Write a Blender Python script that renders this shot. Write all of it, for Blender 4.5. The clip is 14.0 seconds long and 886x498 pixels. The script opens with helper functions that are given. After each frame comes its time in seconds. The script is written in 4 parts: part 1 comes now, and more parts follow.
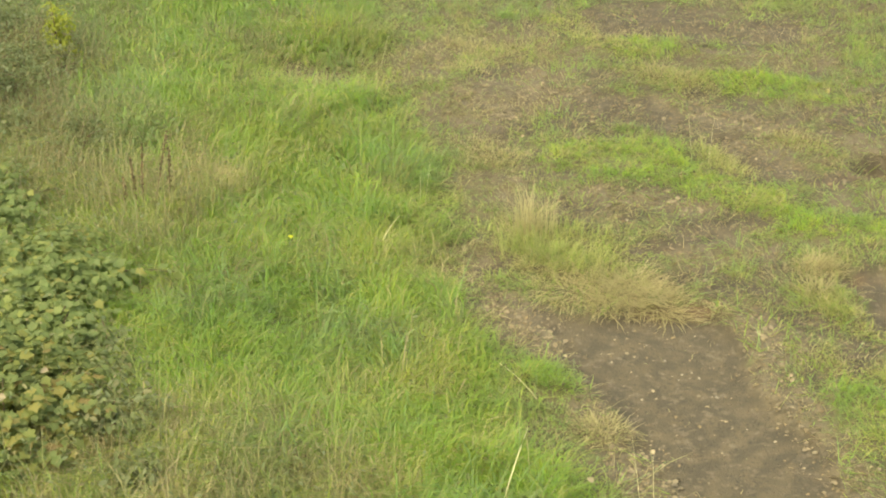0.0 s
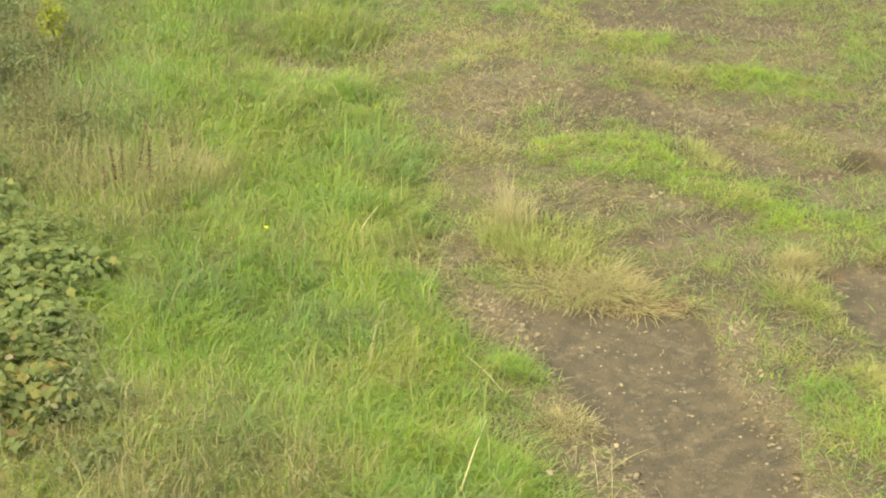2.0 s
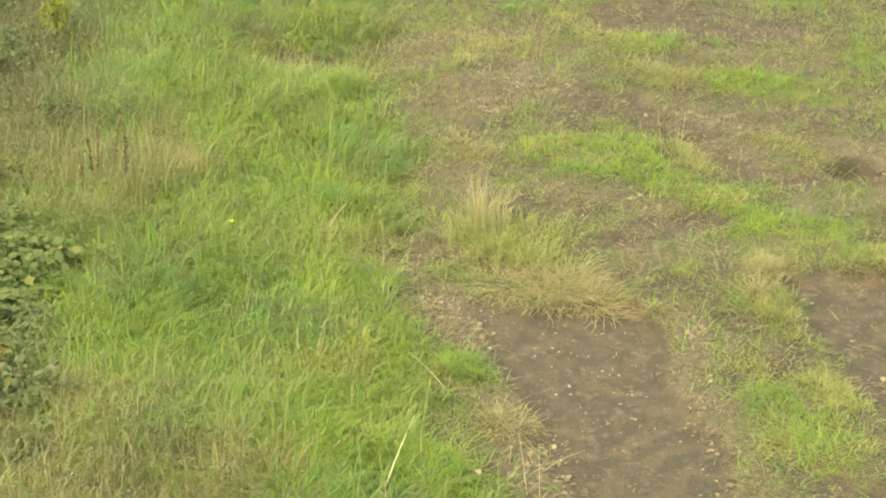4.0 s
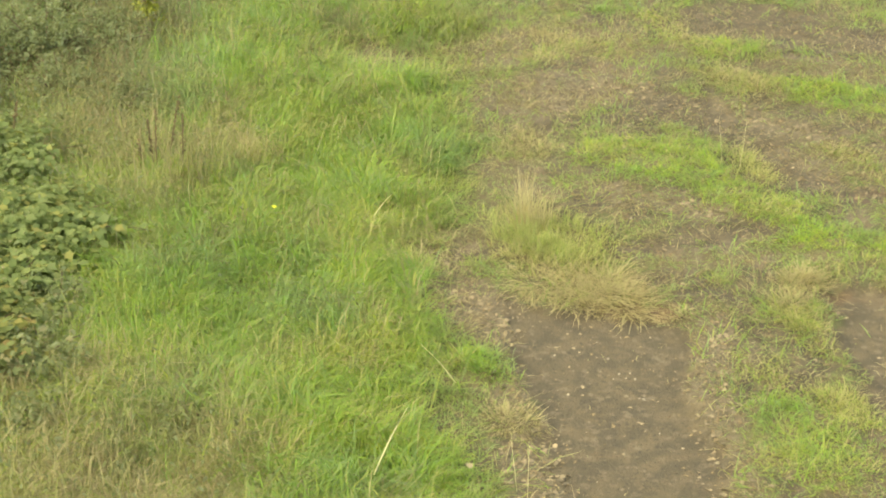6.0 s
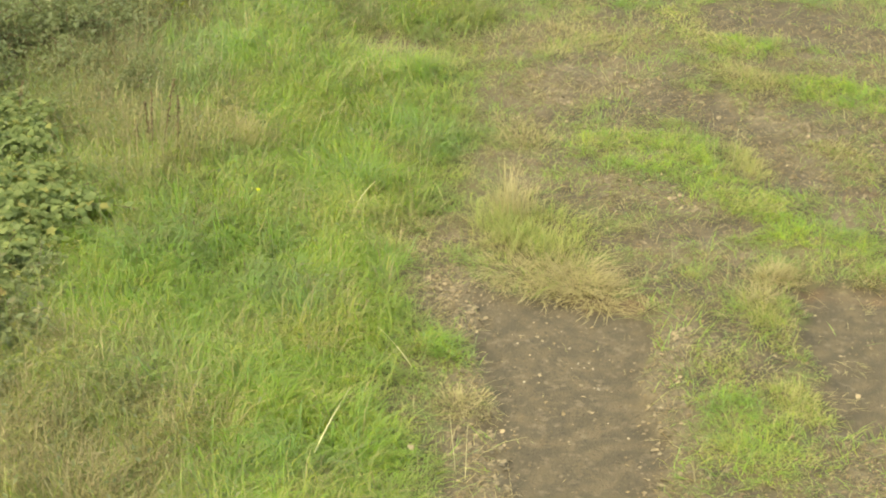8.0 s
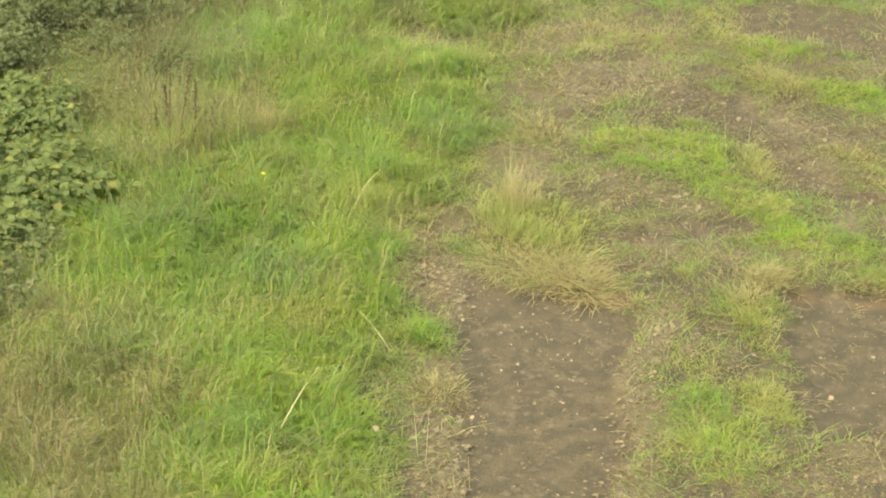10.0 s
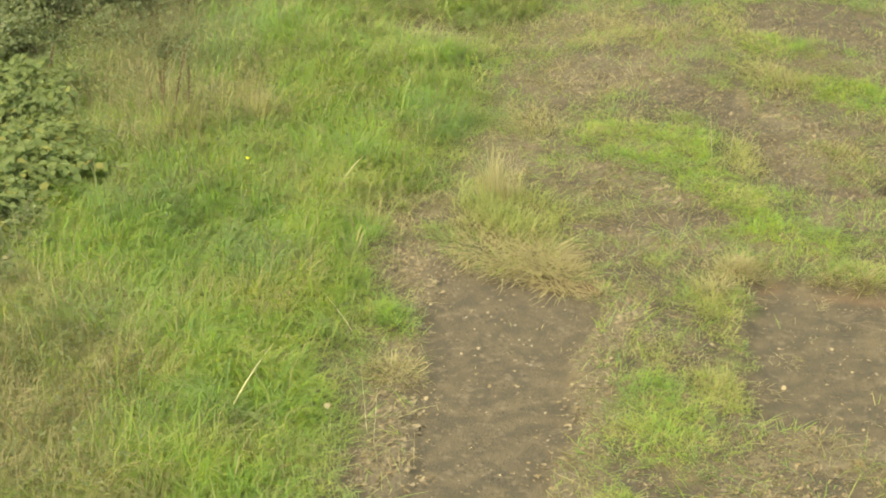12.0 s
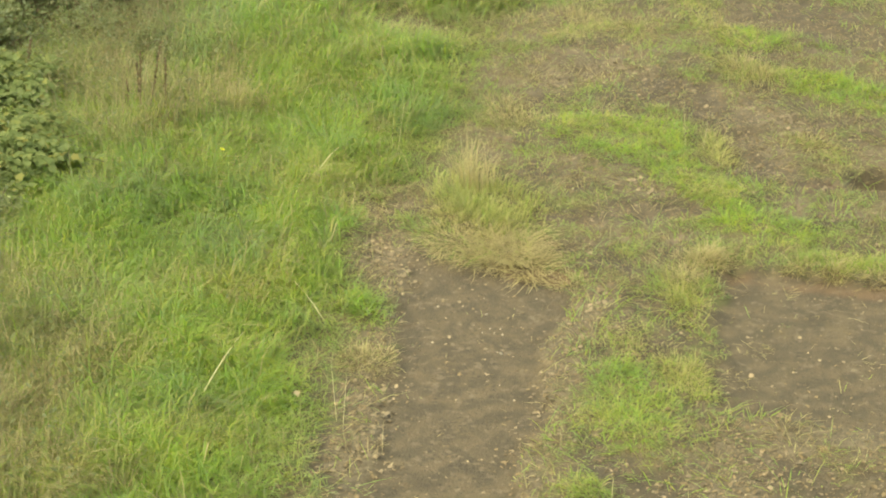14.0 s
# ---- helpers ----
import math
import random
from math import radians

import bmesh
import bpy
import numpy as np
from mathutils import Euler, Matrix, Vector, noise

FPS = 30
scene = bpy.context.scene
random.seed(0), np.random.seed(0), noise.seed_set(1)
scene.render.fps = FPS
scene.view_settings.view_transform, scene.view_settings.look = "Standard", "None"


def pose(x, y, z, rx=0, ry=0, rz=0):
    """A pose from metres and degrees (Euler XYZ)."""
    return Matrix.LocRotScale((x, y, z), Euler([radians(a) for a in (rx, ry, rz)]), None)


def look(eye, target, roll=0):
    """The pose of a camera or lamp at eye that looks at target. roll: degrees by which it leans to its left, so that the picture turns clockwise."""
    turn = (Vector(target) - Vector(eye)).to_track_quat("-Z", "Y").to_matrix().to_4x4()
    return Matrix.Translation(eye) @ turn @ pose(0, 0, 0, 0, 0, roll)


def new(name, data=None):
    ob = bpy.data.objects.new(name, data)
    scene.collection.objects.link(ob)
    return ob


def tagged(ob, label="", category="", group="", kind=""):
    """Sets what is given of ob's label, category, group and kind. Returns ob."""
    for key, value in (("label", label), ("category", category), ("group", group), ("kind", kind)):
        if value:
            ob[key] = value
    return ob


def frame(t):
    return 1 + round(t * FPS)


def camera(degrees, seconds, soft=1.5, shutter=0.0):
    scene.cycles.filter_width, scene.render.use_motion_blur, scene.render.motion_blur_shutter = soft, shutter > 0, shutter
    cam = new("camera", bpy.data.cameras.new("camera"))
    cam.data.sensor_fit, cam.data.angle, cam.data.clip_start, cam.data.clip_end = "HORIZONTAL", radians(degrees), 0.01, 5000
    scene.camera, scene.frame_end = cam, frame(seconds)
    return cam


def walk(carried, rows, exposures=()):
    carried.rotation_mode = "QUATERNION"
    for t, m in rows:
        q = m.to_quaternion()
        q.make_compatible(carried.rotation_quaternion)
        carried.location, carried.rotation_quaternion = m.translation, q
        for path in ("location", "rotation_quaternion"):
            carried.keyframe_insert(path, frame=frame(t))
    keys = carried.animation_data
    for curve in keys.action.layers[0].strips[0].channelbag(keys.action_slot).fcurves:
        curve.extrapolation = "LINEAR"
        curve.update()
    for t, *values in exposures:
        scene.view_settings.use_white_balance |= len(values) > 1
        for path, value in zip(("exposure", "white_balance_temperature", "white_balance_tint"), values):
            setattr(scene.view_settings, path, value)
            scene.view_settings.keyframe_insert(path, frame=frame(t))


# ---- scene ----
cam = camera(28.8, 14.0, soft=2.05)
PATH = [
    (0, (-3.030, -9.598, 5.681), (-1.597, -0.722, 1.304), -0.84),
    (0.5, (-2.988, -9.612, 5.669), (-1.664, -0.720, 1.290), -0.72),
    (1, (-2.900, -9.631, 5.658), (-1.581, -0.737, 1.281), -0.78),
    (1.5, (-2.771, -9.652, 5.649), (-1.490, -0.756, 1.266), -0.87),
    (2, (-2.606, -9.676, 5.642), (-1.382, -0.775, 1.253), -0.90),
    (2.5, (-2.411, -9.703, 5.636), (-1.279, -0.791, 1.242), -0.90),
    (2.7, (-2.326, -9.714, 5.634), (-1.231, -0.798, 1.238), -0.89),
    (4.8, (-1.316, -9.838, 5.622), (-1.044, -0.851, 1.244), -1.15),
    (5, (-1.216, -9.850, 5.622), (-1.074, -0.859, 1.246), -1.14),
    (5.5, (-0.969, -9.880, 5.621), (-1.079, -0.886, 1.251), -1.18),
    (6, (-0.728, -9.910, 5.621), (-1.041, -0.924, 1.243), -1.11),
    (6.5, (-0.494, -9.939, 5.620), (-1.012, -0.967, 1.235), -1.09),
    (7, (-0.266, -9.967, 5.620), (-0.989, -1.008, 1.236), -1.18),
    (7.5, (-0.045, -9.994, 5.620), (-0.888, -1.048, 1.232), -1.17),
    (8, (0.171, -10.020, 5.620), (-0.725, -1.082, 1.226), -1.05),
    (8.2, (0.256, -10.030, 5.620), (-0.672, -1.095, 1.227), -0.95),
    (10.5, (1.216, -10.131, 5.614), (-0.463, -1.300, 1.232), -0.85),
    (11, (1.418, -10.150, 5.611), (-0.368, -1.338, 1.232), -0.91),
    (11.5, (1.610, -10.167, 5.607), (-0.277, -1.377, 1.228), -0.93),
    (12, (1.783, -10.184, 5.603), (-0.180, -1.412, 1.221), -0.86),
    (12.5, (1.925, -10.200, 5.597), (0.001, -1.422, 1.211), -0.68),
    (13, (2.017, -10.216, 5.591), (0.062, -1.443, 1.209), -0.88),
    (13.5, (2.036, -10.232, 5.583), (0.060, -1.464, 1.199), -0.98),
    (14, (1.951, -10.248, 5.575), (0.024, -1.470, 1.189), -0.78),
]
walk(cam, [(t, look(eye, aim, roll)) for t, eye, aim, roll in PATH], [(0, 1.67, 9000, -7), (2, 1.79, 9000, -7), (8, 1.77, 9000, -7), (11, 1.77, 9100, -7), (13, 1.67, 9200, -8), (14, 1.67, 9200, -8)])

# ---- light ----
world = bpy.data.worlds.new("sky")
scene.world = world
world.use_nodes = True
wn = world.node_tree
sky = wn.nodes.new("ShaderNodeTexSky")
sky.sky_type, sky.sun_disc = "NISHITA", False
sky.sun_elevation, sky.sun_rotation = radians(58), radians(-120)
sky.air_density, sky.dust_density, sky.ozone_density = 1.0, 4.0, 1.0
wn.links.new(sky.outputs[0], wn.nodes["Background"].inputs[0])
wn.nodes["Background"].inputs[1].default_value = 0.15
lamp = bpy.data.lights.new("sun", "SUN")
lamp.energy, lamp.angle, lamp.color = 0.8, radians(80), (1.0, 0.95, 0.86)
sun = new("sun", lamp)
sun.matrix_world = look((-5, -3, 10), (0, 0, 0))


# ---- materials ----
def nodes_of(name):
    m = bpy.data.materials.new(name)
    m.use_nodes = True
    t = m.node_tree
    return m, t, t.nodes["Principled BSDF"]


def add(t, kind, **values):
    n = t.nodes.new(kind)
    for key, v in values.items():
        n.inputs[key.replace("_", " ")].default_value = v
    return n


def mixed(t, fac, a, b, mode="MIX"):
    n = t.nodes.new("ShaderNodeMix")
    n.data_type, n.blend_type = "RGBA", mode
    for slot, v in ((0, fac), (6, a), (7, b)):
        if hasattr(v, "is_linked"):
            t.links.new(v, n.inputs[slot])
        else:
            n.inputs[slot].default_value = v if slot == 0 else (*v, 1)
    return n.outputs[2]


def attr(t, name):
    n = t.nodes.new("ShaderNodeAttribute")
    n.attribute_name = name
    return n.outputs["Fac"]


def noise_tex(t, scale, detail=4.0):
    g = t.nodes.new("ShaderNodeNewGeometry")
    n = add(t, "ShaderNodeTexNoise", Scale=scale, Detail=detail)
    t.links.new(g.outputs["Position"], n.inputs["Vector"])
    return n.outputs[0]


def ramp(t, fac, *stops):
    n = t.nodes.new("ShaderNodeValToRGB")
    el = n.color_ramp.elements
    while len(el) < len(stops):
        el.new(0.5)
    for e, (p, c) in zip(el, stops):
        e.position, e.color = p, (*c, 1)
    t.links.new(fac, n.inputs[0])
    return n.outputs[0]


def glow_through(t, bsdf, colour, amount):
    """Thin leaf: part of the light passes through it."""
    thin = t.nodes.new("ShaderNodeBsdfTranslucent")
    t.links.new(colour, thin.inputs[0])
    mix = add(t, "ShaderNodeMixShader", Fac=amount)
    t.links.new(bsdf.outputs[0], mix.inputs[1])
    t.links.new(thin.outputs[0], mix.inputs[2])
    t.links.new(mix.outputs[0], t.nodes["Material Output"].inputs[0])


def blade_material():
    m, t, b = nodes_of("grass_blade")
    green = ramp(t, attr(t, "tone"), (0.0, (0.25, 0.37, 0.14)), (0.4, (0.225, 0.38, 0.07)), (0.75, (0.272, 0.415, 0.055)), (1.0, (0.355, 0.41, 0.062)))
    dead = ramp(t, attr(t, "tone"), (0.0, (0.205, 0.17, 0.095)), (0.5, (0.338, 0.286, 0.155)), (1.0, (0.52, 0.45, 0.255)))
    colour = mixed(t, attr(t, "dry"), green, dead)
    t.links.new(colour, b.inputs["Base Color"])
    b.inputs["Roughness"].default_value = 0.55
    glow_through(t, b, colour, 0.55)
    return m


def soil_material():
    m, t, b = nodes_of("field_ground")
    coarse, fine = noise_tex(t, 3.5, 6.0), noise_tex(t, 26.0, 8.0)
    earth = mixed(t, ramp(t, coarse, (0.3, (0, 0, 0)), (0.7, (1, 1, 1))), (0.054, 0.043, 0.027), (0.10, 0.079, 0.048))
    earth = mixed(t, ramp(t, fine, (0.35, (0, 0, 0)), (0.7, (1, 1, 1))), earth, (0.10, 0.078, 0.045))
    earth = mixed(t, ramp(t, noise_tex(t, 6.5, 3.0), (0.42, (0, 0, 0)), (0.58, (0.6, 0.6, 0.6))), earth, (0.042, 0.034, 0.022))
    earth = mixed(t, ramp(t, noise_tex(t, 38.0, 3.0), (0.58, (0, 0, 0)), (0.68, (0.7, 0.7, 0.7))), earth, (0.036, 0.029, 0.019))
    earth = mixed(t, ramp(t, noise_tex(t, 17.0, 5.0), (0.56, (0, 0, 0)), (0.70, (0.6, 0.6, 0.6))), earth, (0.15, 0.122, 0.082))
    thatch = mixed(t, ramp(t, noise_tex(t, 22.0, 8.0), (0.3, (0, 0, 0)), (0.7, (1, 1, 1))), (0.06, 0.055, 0.024), (0.16, 0.125, 0.065))
    thatch = mixed(t, ramp(t, noise_tex(t, 11.0, 6.0), (0.42, (0, 0, 0)), (0.62, (1, 1, 1))), thatch, (0.10, 0.125, 0.036))
    earth = mixed(t, attr(t, "clay"), earth, (0.135, 0.078, 0.042))
    earth = mixed(t, attr(t, "chaff"), earth, mixed(t, ramp(t, fine, (0.35, (0, 0, 0)), (0.65, (1, 1, 1))), (0.095, 0.076, 0.046), (0.20, 0.165, 0.105)))
    colour = mixed(t, attr(t, "turf"), earth, thatch)
    t.links.new(colour, b.inputs["Base Color"])
    b.inputs["Roughness"].default_value = 0.95
    bump = add(t, "ShaderNodeBump", Strength=0.7, Distance=0.02)
    t.links.new(noise_tex(t, 60.0, 8.0), bump.inputs["Height"])
    t.links.new(bump.outputs[0], b.inputs["Normal"])
    return m


def plain_material(name, dark, light, scale=30.0, rough=0.8, thin=0.0, each=True):
    m, t, b = nodes_of(name)
    colour = mixed(t, noise_tex(t, scale, 6.0), dark, light)
    if each:
        g = t.nodes.new("ShaderNodeNewGeometry")
        o = t.nodes.new("ShaderNodeObjectInfo")
        s = t.nodes.new("ShaderNodeMath")
        s.operation = "ADD"
        t.links.new(g.outputs["Random Per Island"], s.inputs[0])
        t.links.new(o.outputs["Random"], s.inputs[1])
        s2 = add(t, "ShaderNodeMath")
        s2.operation = "FRACT"
        t.links.new(s.outputs[0], s2.inputs[0])
        colour = mixed(t, 1.0, colour, ramp(t, s2.outputs[0], (0.0, (0.6, 0.6, 0.6)), (1.0, (1.35, 1.3, 1.2))), "MULTIPLY")
    t.links.new(colour, b.inputs["Base Color"])
    b.inputs["Roughness"].default_value = rough
    if thin:
        glow_through(t, b, colour, thin)
    return m


def leaf_material(name, *stops):
    """Leaves of one plant, each with a colour of its own from the stops, softly blotched."""
    m, t, b = nodes_of(name)
    g = t.nodes.new("ShaderNodeNewGeometry")
    o = t.nodes.new("ShaderNodeObjectInfo")
    both = t.nodes.new("ShaderNodeMath")
    both.operation = "ADD"
    t.links.new(g.outputs["Random Per Island"], both.inputs[0])
    t.links.new(o.outputs["Random"], both.inputs[1])
    part_of = t.nodes.new("ShaderNodeMath")
    part_of.operation = "FRACT"
    t.links.new(both.outputs[0], part_of.inputs[0])
    own = ramp(t, part_of.outputs[0], *stops)
    colour = mixed(t, ramp(t, noise_tex(t, 45.0, 4.0), (0.3, (0, 0, 0)), (0.75, (0.45, 0.45, 0.45))), own, (0.30, 0.29, 0.14))
    t.links.new(colour, b.inputs["Base Color"])
    b.inputs["Roughness"].default_value = 0.9
    b.inputs["Specular IOR Level"].default_value = 0.15
    glow_through(t, b, colour, 0.6)
    return m


BLADE = blade_material()
SCRAP = plain_material("leaf_scrap", (0.11, 0.085, 0.05), (0.23, 0.18, 0.105), 9, 0.9, 0.15)
SOIL_MAT = soil_material()
CRUMB = plain_material("earth_crumb", (0.065, 0.05, 0.033), (0.11, 0.084, 0.052), 20, 0.95)
CLOD = plain_material("earth_flake", (0.15, 0.122, 0.08), (0.25, 0.205, 0.14), 14, 0.95)
PEBBLE = plain_material("pale_pebble", (0.20, 0.17, 0.125), (0.36, 0.315, 0.24), 60, 0.85)
DEAD_LEAF = plain_material("dead_leaf", (0.22, 0.18, 0.115), (0.40, 0.34, 0.225), 30, 0.7, 0.2)
STEM = plain_material("long_straw", (0.55, 0.50, 0.28), (0.75, 0.70, 0.42), 20, 0.5, 0.15, False)
STALK = plain_material("dead_stalk", (0.12, 0.09, 0.05), (0.20, 0.155, 0.09), 25, 0.9, 0, False)
BRAMBLE = leaf_material("bramble_leaf", (0.0, (0.175, 0.24, 0.09)), (0.4, (0.21, 0.285, 0.11)), (0.75, (0.25, 0.32, 0.14)), (0.92, (0.34, 0.385, 0.13)), (1.0, (0.40, 0.37, 0.13)))
AUTUMN = leaf_material("autumn_leaf", (0.0, (0.13, 0.18, 0.065)), (0.4, (0.185, 0.245, 0.095)), (0.66, (0.27, 0.30, 0.095)), (0.86, (0.36, 0.33, 0.115)), (1.0, (0.31, 0.21, 0.105)))
GREYWEED = leaf_material("weed_leaf", (0.0, (0.16, 0.19, 0.09)), (0.5, (0.22, 0.27, 0.13)), (0.85, (0.28, 0.32, 0.19)), (1.0, (0.34, 0.30, 0.17)))
HEDGE = leaf_material("hedge_leaf", (0.0, (0.12, 0.14, 0.06)), (0.4, (0.18, 0.22, 0.10)), (0.75, (0.25, 0.30, 0.16)), (1.0, (0.33, 0.36, 0.24)))
LIME = leaf_material("lime_leaf", (0.0, (0.30, 0.36, 0.06)), (1.0, (0.44, 0.46, 0.08)))
# Added brown leaves that give the gaps between shoots their dark colour.
UNDER = leaf_material("gap_fill_leaf", (0.0, (0.11, 0.085, 0.05)), (0.6, (0.18, 0.135, 0.085)), (1.0, (0.27, 0.21, 0.13)))
BARK = plain_material("bramble_cane", (0.08, 0.05, 0.035), (0.16, 0.10, 0.06), 25, 0.8, 0, False)
YELLOW_LEAF = plain_material("yellow_leaf", (0.60, 0.62, 0.04), (0.75, 0.72, 0.06), 25, 0.5, 0.3, False)

# ---- plan of the field ----
# Ground cover as strokes (x, y, x, y, half width), in metres.
SOIL = [
    (0.15, 1.53, 0.42, 1.58, 0.14), (0.79, 1.74, 1.23, 1.85, 0.16), (-0.16, 5.37, 0.06, 5.35, 0.22),
    (0.18, 4.85, 0.63, 4.55, 0.21), (0.78, 4.51, 1.52, 3.94, 0.25), (1.49, 3.54, 1.72, 2.79, 0.21),
    (1.92, 2.62, 2.21, 2.52, 0.17), (2.58, 2.56, 2.77, 2.56, 0.23), (1.51, 6.71, 2.04, 6.74, 0.44),
    (2.32, 6.38, 2.8, 6.13, 0.4), (-1.18, 1.45, -0.87, 1.56, 0.17), (-0.89, 0.81, -0.67, 0.62, 0.15),
    (-0.59, -1.72, -0.35, -2.4, 0.14), (1.16, -1.84, 1.42, -1.97, 0.2), (1.92, -1.72, 2.4, -1.86, 0.33),
    (-2.06, 5.66, -1.59, 5.59, 0.23), (-0.2, 1.76, -0.09, 1.65, 0.1), (-0.94, 0.89, -0.77, 0.32, 0.15),
    (-0.5, -1.23, -0.43, -1.81, 0.18),
]
LITTER = [
    (-1.39, 1.57, -0.9, 1.78, 0.24), (-1.11, 0.84, -0.7, 0.21, 0.2), (-0.64, -0.2, -0.68, -0.84, 0.12),
    (-0.58, -1.18, -0.22, -2.26, 0.2), (0.52, -0.3, 0.56, -1.17, 0.09), (0.56, -1.5, 0.72, -2.19, 0.17),
    (-1.51, 5.48, -0.38, 6.15, 0.42), (0.04, 6.41, 0.77, 5.84, 0.37), (-0.27, 5.0, 0.39, 5.28, 0.27),
    (1.88, 3.3, 2.68, 2.98, 0.33), (2.05, 2.06, 2.72, 2.15, 0.16), (0.49, 2.39, 0.92, 2.19, 0.2),
    (0.55, 1.29, 1.16, 1.42, 0.21), (1.73, -1.24, 2.72, -1.17, 0.24), (1.55, -1.49, 1.74, -1.88, 0.2),
    (-0.76, 3.12, -0.39, 2.69, 0.21), (2.12, 5.44, 2.88, 5.27, 0.32), (-0.71, 4.76, -0.38, 4.37, 0.26),
    (-2.15, 5.76, -1.61, 5.44, 0.39),
]
STRAW = [
    (-0.63, 2.24, -0.47, 2.15, 0.12), (-0.14, 1.1, 0.09, 0.96, 0.19), (-0.63, 3.89, -0.31, 3.34, 0.16),
    (1.35, 5.22, 1.68, 4.75, 0.17), (1.34, 0.96, 1.48, 0.99, 0.11), (1.27, 0.46, 1.36, 0.22, 0.09),
    (1.35, -0.55, 1.43, -0.82, 0.11), (-0.74, -0.79, -0.58, -0.89, 0.12), (-1.65, 1.7, -1.52, 2.07, 0.12),
    (1.28, 3.38, 1.42, 2.74, 0.1), (-0.36, 6.34, 0.08, 6.06, 0.17), (0.1, 5.89, 0.61, 6.34, 0.19),
    (-0.65, 1.46, -0.4, 1.31, 0.15), (-0.34, 5.81, -0.26, 5.66, 0.15), (2.06, 3.46, 2.25, 3.25, 0.12),
]
LUSH = [
    (0.16, 3.43, 0.89, 3.43, 0.24), (0.37, 2.99, 0.88, 2.97, 0.21), (1.13, 2.51, 1.53, 1.88, 0.2),
    (1.56, 1.68, 2.02, 1.52, 0.24), (2.19, 1.12, 2.7, 1.11, 0.17), (2.03, 4.89, 2.57, 4.41, 0.25),
    (1.3, 5.97, 1.58, 5.79, 0.22), (1.04, -0.8, 1.29, -1.02, 0.2), (0.96, -1.26, 1.35, -1.41, 0.15),
    (0.96, -2.03, 1.0, -2.08, 0.12), (-1.14, -1.32, -0.88, -1.98, 0.19), (-3.18, 4.79, -2.42, 4.27, 0.32),
    (-1.72, -2.22, -1.01, -2.37, 0.3), (-2.04, 4.47, -1.58, 4.79, 0.27), (-0.87, -0.08, -0.72, -0.22, 0.12),
    (-2.14, -0.92, -1.01, -1.43, 0.2), (-1.77, 2.65, -1.54, 2.42, 0.18),
]
YELLOW = [
    (-0.54, 2.02, -0.14, 1.56, 0.22), (-1.69, 1.69, -1.28, 1.5, 0.22), (1.0, 2.66, 1.33, 1.94, 0.18),
    (1.29, -0.46, 1.43, -0.86, 0.15), (1.25, 0.67, 1.39, 0.11, 0.12), (0.94, -0.22, 1.15, -0.48, 0.15),
    (0.9, 6.94, 1.13, 6.08, 0.23), (1.29, 5.28, 1.62, 4.89, 0.19), (-2.06, -0.62, -1.73, -0.18, 0.27),
    (-2.24, -1.16, -1.83, -1.46, 0.18), (-1.91, 6.74, -1.25, 6.65, 0.23), (-4.32, 3.02, -3.98, 2.94, 0.2),
]
TAN = [
    (-3.73, 2.78, -3.18, 2.75, 0.3), (-3.85, 1.79, -3.37, 1.7, 0.21), (-2.76, -1.56, -2.29, -1.69, 0.22),
    (-2.42, -2.46, -2.08, -2.74, 0.34), (-4.56, 4.36, -4.03, 3.89, 0.38), (-3.47, 4.56, -2.97, 3.33, 0.12),
    (-2.77, 3.09, -2.59, 3.0, 0.13), (-4.04, 3.1, -3.16, 2.62, 0.36), (-4.32, 4.92, -4.07, 2.89, 0.29),
    (-2.87, 3.09, -2.61, 2.91, 0.12), (-3.43, -0.87, -2.8, -1.44, 0.3), (-3.89, -1.27, -3.2, -1.66, 0.29),
    (-2.6, -1.25, -2.27, -1.52, 0.18), (-4.31, 6.62, -4.11, 5.77, 0.33), (-3.9, -1.9, -2.8, -2.2, 0.34), (-2.6, -2.1, -2.1, -2.5, 0.3),
]
COOL = [
    (-2.73, 1.11, -2.16, 1.15, 0.2), (-2.89, -1.09, -2.51, -1.17, 0.19), (-2.04, -1.66, -1.56, -1.69, 0.16),
    (-0.74, -1.75, -0.6, -2.4, 0.07), (-1.56, 3.6, -1.14, 3.28, 0.2), (-3.07, 0.58, -2.69, 0.86, 0.19),
    (-2.52, 1.1, -2.25, 1.13, 0.2), (-2.09, 0.35, -1.81, 0.18, 0.19), (-3.87, 4.7, -3.38, 3.94, 0.3),
]
SPARSE = [
    (0.5, 0.99, 1.01, 0.12, 0.24), (0.79, -0.25, 1.14, -0.41, 0.19), (-0.02, 2.46, 0.47, 2.22, 0.27),
    (-1.35, 4.72, -0.26, 3.96, 0.31), (2.09, 3.98, 2.7, 3.83, 0.3), (1.87, -1.91, 1.4, -1.27, 0.13),
    (-1.18, -0.66, -0.84, -1.31, 0.15), (1.59, 5.5, 2.27, 5.16, 0.22), (-1.36, 2.75, -0.79, 2.56, 0.19),
]
EDGE = [
    (-1.07, 1.15, -0.8, 0.32, 0.2), (-0.68, -0.22, -0.63, -0.91, 0.1), (-0.56, -1.04, -0.41, -1.81, 0.22),
    (-0.16, 4.57, 0.36, 4.86, 0.26), (-2.16, 5.86, -1.5, 5.91, 0.28), (0.16, 2.58, 0.76, 2.27, 0.2),
    (0.68, 0.43, 0.78, -0.19, 0.15), (0.62, -0.75, 0.6, -1.62, 0.14), (1.43, 4.44, 2.1, 3.41, 0.2),
]
